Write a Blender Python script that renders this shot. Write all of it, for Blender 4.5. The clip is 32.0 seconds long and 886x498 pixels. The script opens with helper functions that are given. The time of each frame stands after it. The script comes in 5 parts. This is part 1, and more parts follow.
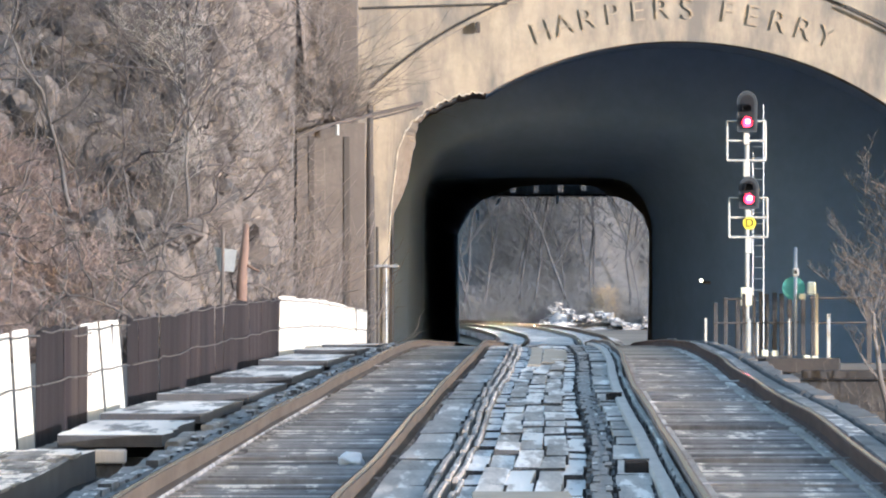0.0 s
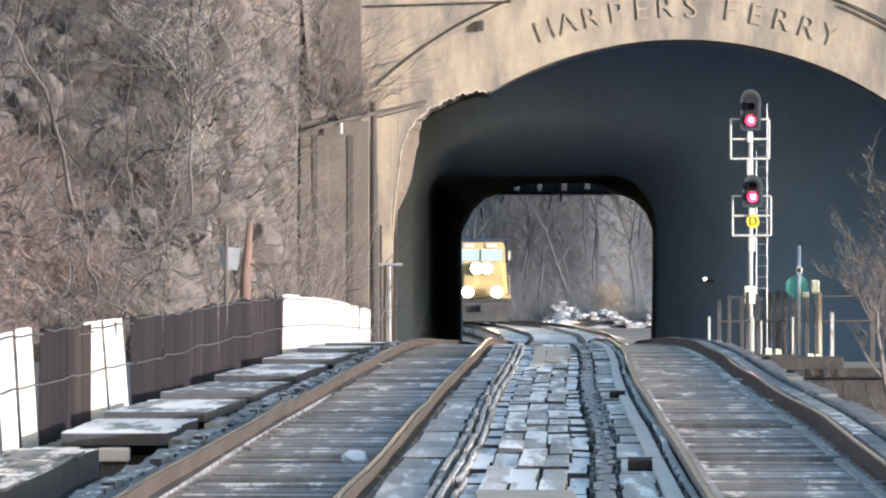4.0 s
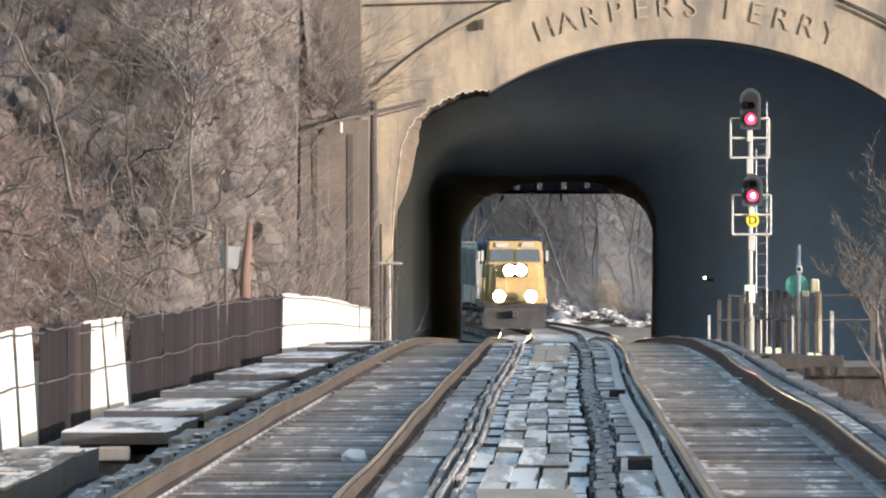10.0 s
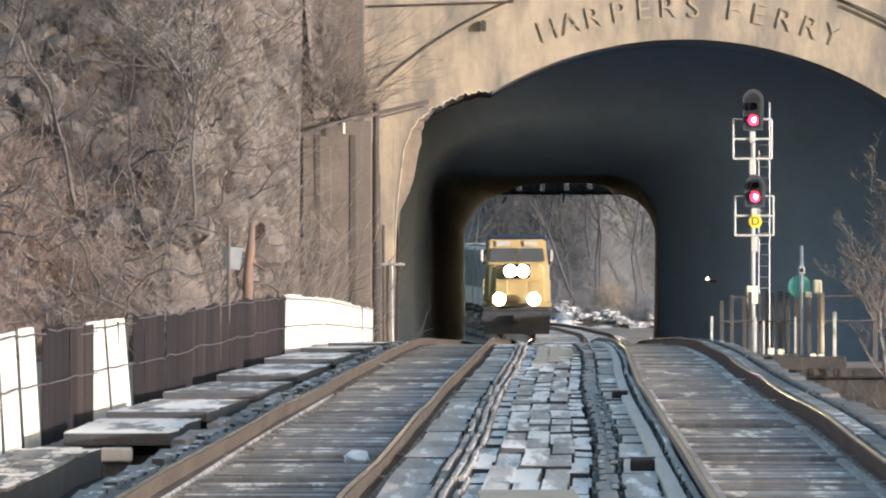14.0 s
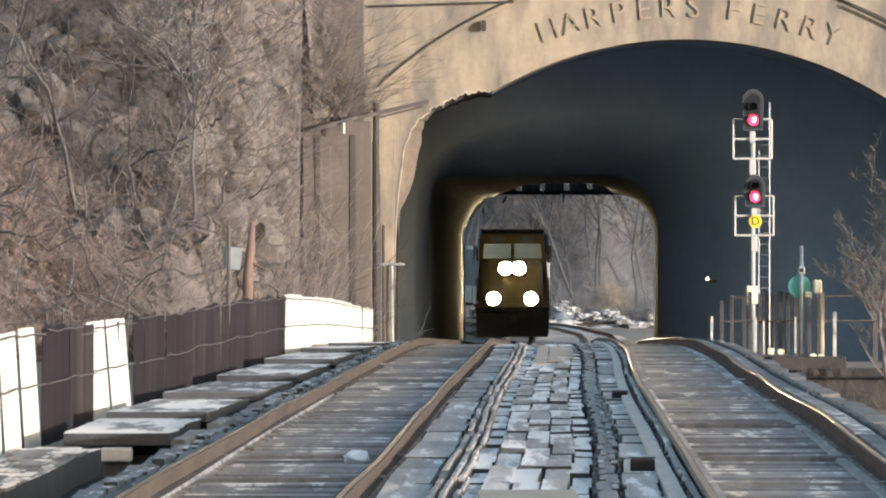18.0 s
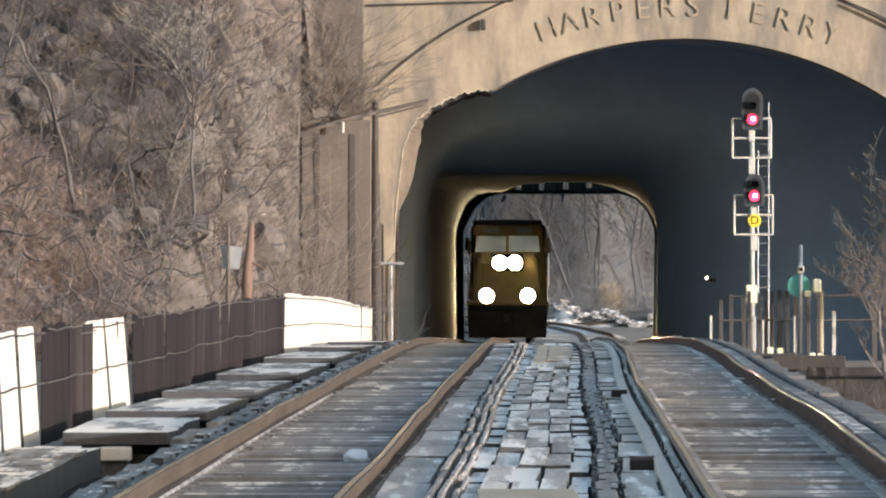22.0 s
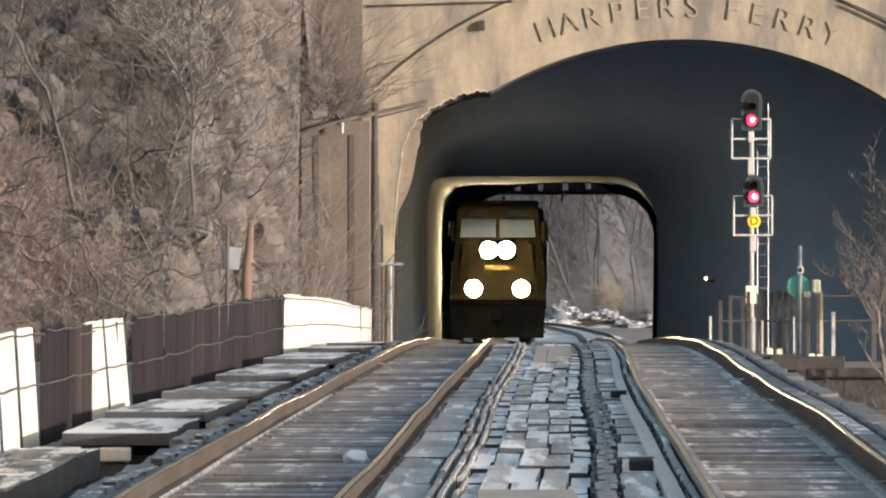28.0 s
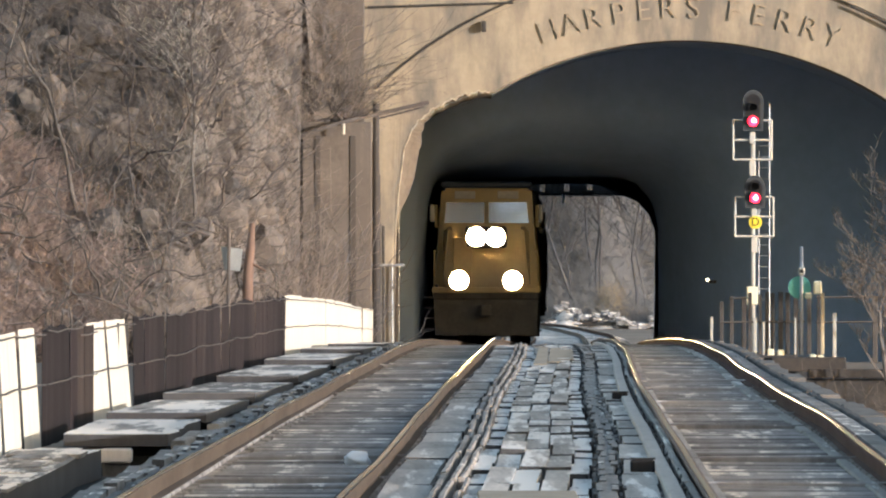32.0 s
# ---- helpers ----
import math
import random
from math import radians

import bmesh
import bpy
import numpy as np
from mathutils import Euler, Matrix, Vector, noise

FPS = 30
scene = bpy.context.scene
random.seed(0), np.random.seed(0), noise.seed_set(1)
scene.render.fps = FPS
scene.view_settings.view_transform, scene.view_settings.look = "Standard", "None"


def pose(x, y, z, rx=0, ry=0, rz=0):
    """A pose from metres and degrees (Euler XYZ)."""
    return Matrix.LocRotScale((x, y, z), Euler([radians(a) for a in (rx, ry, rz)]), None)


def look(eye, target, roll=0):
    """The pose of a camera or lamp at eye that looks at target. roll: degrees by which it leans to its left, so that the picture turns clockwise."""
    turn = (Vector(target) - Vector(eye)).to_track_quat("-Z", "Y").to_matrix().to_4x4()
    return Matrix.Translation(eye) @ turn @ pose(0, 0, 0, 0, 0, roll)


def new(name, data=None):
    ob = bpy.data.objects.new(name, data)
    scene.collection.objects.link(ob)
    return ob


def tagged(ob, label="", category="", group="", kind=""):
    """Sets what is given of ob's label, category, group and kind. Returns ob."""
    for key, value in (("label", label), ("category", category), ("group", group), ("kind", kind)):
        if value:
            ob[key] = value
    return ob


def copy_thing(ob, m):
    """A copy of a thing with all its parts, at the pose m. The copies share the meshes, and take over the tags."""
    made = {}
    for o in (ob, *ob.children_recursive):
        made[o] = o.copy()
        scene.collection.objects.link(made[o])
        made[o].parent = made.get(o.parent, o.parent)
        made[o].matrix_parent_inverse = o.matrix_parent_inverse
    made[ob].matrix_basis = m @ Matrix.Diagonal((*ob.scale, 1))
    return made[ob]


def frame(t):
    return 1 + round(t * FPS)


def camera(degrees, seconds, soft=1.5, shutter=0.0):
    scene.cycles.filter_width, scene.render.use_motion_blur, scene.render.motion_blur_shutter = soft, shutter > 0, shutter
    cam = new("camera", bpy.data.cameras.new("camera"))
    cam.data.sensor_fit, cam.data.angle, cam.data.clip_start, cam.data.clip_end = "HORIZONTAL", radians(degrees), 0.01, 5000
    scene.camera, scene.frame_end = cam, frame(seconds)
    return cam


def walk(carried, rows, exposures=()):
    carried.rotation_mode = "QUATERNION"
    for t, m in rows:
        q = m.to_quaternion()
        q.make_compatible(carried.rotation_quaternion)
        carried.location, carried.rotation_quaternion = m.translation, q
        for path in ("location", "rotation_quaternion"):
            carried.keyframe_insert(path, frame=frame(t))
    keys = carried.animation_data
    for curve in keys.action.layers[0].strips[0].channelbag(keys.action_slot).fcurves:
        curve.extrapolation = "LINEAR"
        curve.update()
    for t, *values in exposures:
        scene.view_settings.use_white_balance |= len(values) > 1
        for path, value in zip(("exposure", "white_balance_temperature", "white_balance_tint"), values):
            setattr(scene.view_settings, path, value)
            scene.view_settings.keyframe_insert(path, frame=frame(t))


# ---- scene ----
# The camera: a long lens on a stand between the two tracks of a railway bridge, trembling slightly.
cam = camera(3.2, 32.0, soft=2.1)
EYE = (0.0, 0.0, 1.46)


def aim(across, up):
    """The view's axis passes this far across and up, 500 m away."""
    return look(EYE, (across, 500.0, up))


walk(cam, [
    (0, aim(-0.0000, 2.5110)), (0.5, aim(-0.1634, 2.4565)), (1, aim(-0.2451, 2.3748)), (1.5, aim(-0.2453, 2.4016)),
    (2, aim(-0.2453, 2.4565)), (2.5, aim(-0.1639, 2.4563)), (3, aim(-0.1522, 2.4018)), (3.5, aim(-0.1087, 2.4486)),
    (5.5, aim(-0.1359, 2.4718)), (6, aim(-0.1362, 2.5110)), (6.5, aim(-0.1362, 2.5110)), (7, aim(-0.1362, 2.5072)),
    (7.5, aim(-0.1359, 2.5110)), (8, aim(-0.1362, 2.5110)), (8.5, aim(-0.1362, 2.5072)), (9, aim(-0.0896, 2.4484)),
    (9.5, aim(-0.0819, 2.4644)), (10, aim(-0.1087, 2.4252)), (10.5, aim(-0.1639, 2.3395)), (11, aim(-0.1634, 2.4568)),
    (11.5, aim(-0.2453, 2.5186)), (12, aim(-0.1639, 2.3357)), (12.5, aim(-0.2293, 2.4059)), (13, aim(-0.1906, 2.4293)),
    (13.5, aim(-0.1868, 2.4565)), (14, aim(-0.1906, 2.4565)), (14.5, aim(-0.1906, 2.4756)), (16.5, aim(-0.1906, 2.4563)),
    (17, aim(-0.1906, 2.4291)), (17.5, aim(-0.1906, 2.4759)), (18, aim(-0.1906, 2.4565)), (18.5, aim(-0.1906, 2.4563)),
    (19, aim(-0.1753, 2.4680)), (19.5, aim(-0.1639, 2.4565)), (20, aim(-0.1906, 2.4565)), (20.5, aim(-0.1639, 2.4331)),
    (21, aim(-0.1753, 2.4021)), (21.5, aim(-0.1906, 2.4680)), (22, aim(-0.1677, 2.4291)), (22.5, aim(-0.1906, 2.4291)),
    (23, aim(-0.2021, 2.4291)), (23.5, aim(-0.1906, 2.4291)), (24, aim(-0.1715, 2.4291)), (24.5, aim(-0.1906, 2.4563)),
    (25, aim(-0.1479, 2.4056)), (25.5, aim(-0.1715, 2.4565)), (27.5, aim(-0.1715, 2.4759)), (28, aim(-0.1479, 2.4522)),
    (28.5, aim(-0.1636, 2.4794)), (29, aim(-0.1906, 2.4838)), (29.5, aim(-0.1753, 2.4682)), (30, aim(-0.1753, 2.4797)),
    (30.5, aim(-0.1983, 2.5034)), (31, aim(-0.1906, 2.5301)), (31.5, aim(-0.1906, 2.4838)), (32, aim(-0.1906, 2.4838)),
], exposures=[(0, 2.02, 5350, 10), (3.5, 1.97, 5350, 10), (6, 1.84, 5600, 10), (14, 1.76, 5750, 10), (23, 1.63, 5880, 10), (32, 1.57, 6000, 10)])

# ---- light ----
SUN_AZ, SUN_EL = radians(56), radians(5.1)      # from behind the camera, to its right
world = bpy.data.worlds.new("sky")
scene.world = world
world.use_nodes = True
wn, wl = world.node_tree.nodes, world.node_tree.links
sky = wn.new("ShaderNodeTexSky")
sky.sky_type, sky.sun_disc = "NISHITA", False
sky.dust_density = 2.2
sky.sun_elevation, sky.sun_rotation = SUN_EL, math.pi - SUN_AZ
wl.new(sky.outputs[0], wn["Background"].inputs[0])
wn["Background"].inputs[1].default_value = 0.15
sun = new("sun", bpy.data.lights.new("sun", "SUN"))
sun.data.energy, sun.data.angle, sun.data.color = 1.92, radians(0.6), (1.0, 0.948, 0.905)
to_sun = Vector((math.sin(SUN_AZ) * math.cos(SUN_EL), -math.cos(SUN_AZ) * math.cos(SUN_EL), math.sin(SUN_EL)))
sun.matrix_world = Matrix.Translation((60, -60, 80)) @ to_sun.to_track_quat("Z", "Y").to_matrix().to_4x4()


# ---- the lines of the two tracks ----
GRID = np.arange(-60.0, 1211.0, 1.0)


def smooth_line(knots, sigma):
    ys, vs = np.array(knots, float).T
    raw = np.interp(GRID, ys, vs)
    k = np.exp(-0.5 * (np.arange(-60, 61) / sigma) ** 2)
    pad = np.concatenate([raw[0] + (raw[1] - raw[0]) * np.arange(-60, 0), raw, raw[-1] + (raw[-1] - raw[-2]) * np.arange(1, 61)])
    return np.convolve(pad, k / k.sum(), "valid")


LINE_X = smooth_line([(-60, -2.5), (60, -1.8), (123, -1.37), (137, -1.17), (172, -.98), (216, -.67), (248, -.36), (292, -.06),
                      (374, .30), (482, 1.11), (542, 1.71), (616, 2.25), (676, 2.64), (750, 3.20), (803, 3.54), (830, 3.45), (854, 3.19),
                      (876, 2.81), (906, 1.82), (943, -.05), (996, -3.64), (1071, -10.9), (1100, -14.2), (1210, -27.5)], 9)
LINE_Z = smooth_line([(-60, 0), (112, .0), (124, .03), (137, .13), (172, .14), (216, .19), (248, .28), (292, .31), (340, .22), (374, .10),
                      (450, -.22), (482, -.36), (542, -.68), (616, -1.0), (686, -1.18), (750, -1.27), (854, -1.22), (906, -1.0), (964, -.9), (1100, -.8), (1210, -.8)], 9)
RIGHT_Z = smooth_line([(-60, .0), (108, .02), (120, .06), (131, .125), (141, .20), (151, .232), (172, .245), (211, .275), (264, .325), (300, .34), (322, .295), (340, .235), (374, .11), (450, -.22), (482, -.36), (542, -.68), (616, -1.0),
                       (686, -1.18), (750, -1.27), (854, -1.22), (906, -1.0), (964, -.9), (1100, -.8), (1210, -.8)], 8)
RIGHT_X = smooth_line([(-60, .04), (105, .03), (115, .022), (122, .0), (131, -.07), (141, -.115), (152, -.125), (174, -.10), (213, -.055), (264, -.03), (310, -.03), (370, 0), (1210, 0)], 5)
APART = 3.97            # between the tracks' centres
GAUGE = 1.505           # between the centres of the rail heads


def tx(y):
    return float(np.interp(y, GRID, LINE_X))


def tz(y):
    return float(np.interp(y, GRID, LINE_Z))


# ---- builders ----
def thing(name, at, label, category, group="", kind=""):
    ob = new(name)
    ob.location = at
    ob["at"] = tuple(at)
    return tagged(ob, label, category, group, kind)


def origin(ob):
    v = Vector((0, 0, 0))
    while ob:
        v += ob.location
        ob = ob.parent
    return v


def part(name, bm, material, parent=None, label="", local=False, smooth=False):
    """Links a bmesh as one mesh object under a thing or part; world coordinates unless local."""
    if parent is not None and not local:
        bm.transform(Matrix.Translation(-origin(parent)))
    me = bpy.data.meshes.new(name)
    bm.normal_update()
    bm.to_mesh(me)
    bm.free()
    me.materials.append(material)
    if smooth:
        me.polygons.foreach_set("use_smooth", [True] * len(me.polygons))
    ob = new(name, me)
    if parent is not None:
        ob.parent = parent
    if label:
        ob["label"] = label
    return ob


def mesh_object(name, verts, faces, material, parent=None, label="", smooth=False):
    me = bpy.data.meshes.new(name)
    if parent is not None:
        o = origin(parent)
        verts = np.asarray(verts, float) - np.array(o)
    me.from_pydata([tuple(v) for v in verts], [], [tuple(f) for f in faces])
    me.materials.append(material)
    if smooth:
        me.polygons.foreach_set("use_smooth", [True] * len(me.polygons))
    me.update()
    ob = new(name, me)
    if parent is not None:
        ob.parent = parent
    if label:
        ob["label"] = label
    return ob


def piece(name, mesh, at, parent, turn=None, scale=None):
    """A piece of its own on shared mesh data."""
    ob = new(name, mesh)
    ob.parent = parent
    ob.location = Vector(at) - origin(parent)
    if turn:
        ob.rotation_euler = turn
    if scale:
        ob.scale = scale
    return ob


def box(bm, x0, x1, y0, y1, z0, z1, bevel=0.0):
    vs = [bm.verts.new((x, y, z)) for x in (x0, x1) for y in (y0, y1) for z in (z0, z1)]
    fs = [bm.faces.new([vs[i] for i in f]) for f in
          ((0, 1, 3, 2), (4, 6, 7, 5), (0, 4, 5, 1), (2, 3, 7, 6), (0, 2, 6, 4), (1, 5, 7, 3))]
    if bevel:
        bmesh.ops.bevel(bm, geom=list({e for f in fs for e in f.edges}), offset=bevel, segments=1, affect="EDGES")
    return bm


def boxed(*a, **k):
    return box(bmesh.new(), *a, **k)


def tube(bm, pts, radii, n=8, cap=True):
    """A round bar through the points."""
    pts = [Vector(p) for p in pts]
    if not hasattr(radii, "__len__"):
        radii = [radii] * len(pts)
    rings = []
    for i, p in enumerate(pts):
        d = (pts[min(i + 1, len(pts) - 1)] - pts[max(i - 1, 0)]).normalized()
        a = d.cross(Vector((0, 0, 1)) if abs(d.z) < 0.95 else Vector((1, 0, 0))).normalized()
        b = d.cross(a)
        rings.append([bm.verts.new(p + radii[i] * (math.cos(2 * math.pi * k / n) * a + math.sin(2 * math.pi * k / n) * b)) for k in range(n)])
    for r, s in zip(rings, rings[1:]):
        for k in range(n):
            bm.faces.new((r[k], r[(k + 1) % n], s[(k + 1) % n], s[k]))
    if cap:
        bm.faces.new(rings[0][::-1]), bm.faces.new(rings[-1])
    return bm


def tubed(*a, **k):
    return tube(bmesh.new(), *a, **k)


def disc(bm, c, r, depth, n=24, axis="Y"):
    """A thick disc that faces -Y."""
    a = [bm.verts.new((c[0] + r * math.cos(2 * math.pi * k / n), c[1], c[2] + r * math.sin(2 * math.pi * k / n))) for k in range(n)]
    b = [bm.verts.new(v.co + Vector((0, depth, 0))) for v in a]
    bm.faces.new(a), bm.faces.new(b[::-1])
    for k in range(n):
        bm.faces.new((a[k], b[k], b[(k + 1) % n], a[(k + 1) % n]))
    return bm


def extruded(outline, y0, y1):
    """A slab from an outline in x and z, between two depths."""
    bm = bmesh.new()
    a = [bm.verts.new((x, y0, z)) for x, z in outline]
    b = [bm.verts.new((x, y1, z)) for x, z in outline]
    bm.faces.new(a), bm.faces.new(b[::-1])
    for k in range(len(a)):
        j = (k + 1) % len(a)
        bm.faces.new((a[k], b[k], b[j], a[j]))
    bmesh.ops.recalc_face_normals(bm, faces=bm.faces)
    return bm


def sweep(profile, y0, y1, step, wander=None):
    """A closed profile of (across, up) carried along the line of the left track."""
    n = max(1, int(round((y1 - y0) / step)))
    verts, faces, k = [], [], len(profile)
    for i in range(n + 1):
        y = y0 + (y1 - y0) * i / n
        ox, oz = wander(y) if wander else (0, 0)
        for u, v in profile:
            verts.append((tx(y) + u + ox, y, tz(y) + v + oz))
    for i in range(n):
        for j in range(k):
            a, b = i * k + j, i * k + (j + 1) % k
            faces.append((a, b, b + k, a + k))
    faces.append(tuple(range(k))[::-1])
    faces.append(tuple(n * k + j for j in range(k)))
    return verts, faces


def sheet(xs, ys, height, keep=None):
    """A ground sheet over a grid of lines."""
    verts = [(x, y, height(x, y)) for y in ys for x in xs]
    w = len(xs)
    faces = []
    for j in range(len(ys) - 1):
        for i in range(w - 1):
            if keep is None or keep((xs[i] + xs[i + 1]) / 2, (ys[j] + ys[j + 1]) / 2):
                faces.append((j * w + i, j * w + i + 1, (j + 1) * w + i + 1, (j + 1) * w + i))
    return verts, faces


def fbm(x, y, z=0.0, octaves=4):
    return noise.fractal(Vector((x, y, z)), 0.9, 2.1, octaves)


# ---- materials ----
SNOW = (0.88, 0.82, 0.755)


def material(name, a, b, rough=0.8, metal=0.0, scale=1.5, fine=14.0, bump=0.3, spread=0.5, island=0.0, rnd=0.0, third=None, third_at=0.62,
             third_soft=0.06, third_scale=(1, 1, 1), third_noise=1.0, stretch=(1, 1, 1), rough_spread=0.12, spec=0.5, local=False, cells=0.0, fade=None):
    """Two colours mixed by coarse and fine noise, a third in patches of its own, fine relief."""
    m = bpy.data.materials.new(name)
    m.use_nodes = True
    n, l = m.node_tree.nodes, m.node_tree.links
    bs = n["Principled BSDF"]
    if local:
        src = n.new("ShaderNodeTexCoord").outputs["Object"]
    else:
        src = n.new("ShaderNodeNewGeometry").outputs["Position"]

    def mapped(s):
        mp = n.new("ShaderNodeMapping")
        mp.inputs["Scale"].default_value = s
        l.new(src, mp.inputs["Vector"])
        return mp.outputs[0]

    def noisy(vec, sc, detail=5.0, r=0.6):
        t = n.new("ShaderNodeTexNoise")
        t.inputs["Scale"].default_value, t.inputs["Detail"].default_value, t.inputs["Roughness"].default_value = sc, detail, r
        l.new(vec, t.inputs["Vector"])
        return t.outputs["Fac"]

    def math_node(op, x, y):
        q = n.new("ShaderNodeMath")
        q.operation = op
        for i, v in enumerate((x, y)):
            if hasattr(v, "is_linked"):
                l.new(v, q.inputs[i])
            else:
                q.inputs[i].default_value = v
        return q.outputs[0]

    vec = mapped(stretch)
    coarse, grain = noisy(vec, scale), noisy(vec, fine, 4.0, 0.7)
    f = math_node("ADD", math_node("MULTIPLY", coarse, 0.6), math_node("MULTIPLY", grain, 0.4))
    ramp = n.new("ShaderNodeMapRange")
    ramp.inputs["From Min"].default_value, ramp.inputs["From Max"].default_value = 0.5 - 0.28 * spread, 0.5 + 0.28 * spread
    l.new(f, ramp.inputs["Value"])
    fac = ramp.outputs[0]
    if rnd:
        info = n.new("ShaderNodeObjectInfo")
        fac = math_node("ADD", fac, math_node("MULTIPLY", math_node("SUBTRACT", info.outputs["Random"], 0.5), rnd))
    if island:
        geo = n.new("ShaderNodeNewGeometry")
        fac = math_node("ADD", fac, math_node("MULTIPLY", math_node("SUBTRACT", geo.outputs["Random Per Island"], 0.5), island))
    mix = n.new("ShaderNodeMix")
    mix.data_type = "RGBA"
    l.new(fac, mix.inputs["Factor"])
    mix.inputs["A"].default_value, mix.inputs["B"].default_value = (*a, 1), (*b, 1)
    col = mix.outputs["Result"]
    if third:
        pn = noisy(mapped(third_scale), third_noise, 6.0, 0.65)
        if rnd:
            pn = math_node("ADD", pn, math_node("MULTIPLY", math_node("SUBTRACT", n.new("ShaderNodeObjectInfo").outputs["Random"], 0.5), 0.12))
        if island:
            pn = math_node("ADD", pn, math_node("MULTIPLY", math_node("SUBTRACT", n.new("ShaderNodeNewGeometry").outputs["Random Per Island"], 0.5), 0.12))
        r2 = n.new("ShaderNodeMapRange")
        r2.inputs["From Min"].default_value, r2.inputs["From Max"].default_value = third_at - third_soft, third_at + third_soft
        l.new(pn, r2.inputs["Value"])
        patch = r2.outputs[0]
        if third == SNOW:           # snow lies on what faces up
            sep = n.new("ShaderNodeSeparateXYZ")
            l.new(n.new("ShaderNodeNewGeometry").outputs["True Normal"], sep.inputs[0])
            up = n.new("ShaderNodeMapRange")
            up.inputs["From Min"].default_value, up.inputs["From Max"].default_value = .25, .7
            l.new(sep.outputs["Z"], up.inputs["Value"])
            patch = math_node("MULTIPLY", patch, up.outputs[0])
        m2 = n.new("ShaderNodeMix")
        m2.data_type = "RGBA"
        l.new(patch, m2.inputs["Factor"])
        l.new(col, m2.inputs["A"])
        m2.inputs["B"].default_value = (*third, 1)
        col = m2.outputs["Result"]
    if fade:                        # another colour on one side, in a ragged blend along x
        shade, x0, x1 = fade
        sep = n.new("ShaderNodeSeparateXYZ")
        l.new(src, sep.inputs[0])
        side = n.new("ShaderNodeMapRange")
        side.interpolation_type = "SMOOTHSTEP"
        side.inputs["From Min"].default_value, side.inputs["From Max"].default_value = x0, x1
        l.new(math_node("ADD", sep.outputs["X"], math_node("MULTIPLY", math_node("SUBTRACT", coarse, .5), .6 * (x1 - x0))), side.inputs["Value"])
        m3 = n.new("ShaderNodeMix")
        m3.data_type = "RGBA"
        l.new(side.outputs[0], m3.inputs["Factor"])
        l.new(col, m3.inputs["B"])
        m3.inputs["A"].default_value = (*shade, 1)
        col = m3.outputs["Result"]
    l.new(col, bs.inputs["Base Color"])
    rr = math_node("ADD", rough - rough_spread, math_node("MULTIPLY", grain, 2 * rough_spread))
    l.new(rr, bs.inputs["Roughness"])
    bs.inputs["Metallic"].default_value = metal
    bs.inputs["Specular IOR Level"].default_value = spec
    if bump:
        bp = n.new("ShaderNodeBump")
        bp.inputs["Strength"].default_value, bp.inputs["Distance"].default_value = bump, 0.03
        l.new(f, bp.inputs["Height"])
        l.new(bp.outputs[0], bs.inputs["Normal"])
    return m


def glow(name, colour, strength):
    m = bpy.data.materials.new(name)
    m.use_nodes = True
    bs = m.node_tree.nodes["Principled BSDF"]
    bs.inputs["Base Color"].default_value = (*colour, 1)
    bs.inputs["Emission Color"].default_value = (*colour, 1)
    bs.inputs["Emission Strength"].default_value = strength
    return m


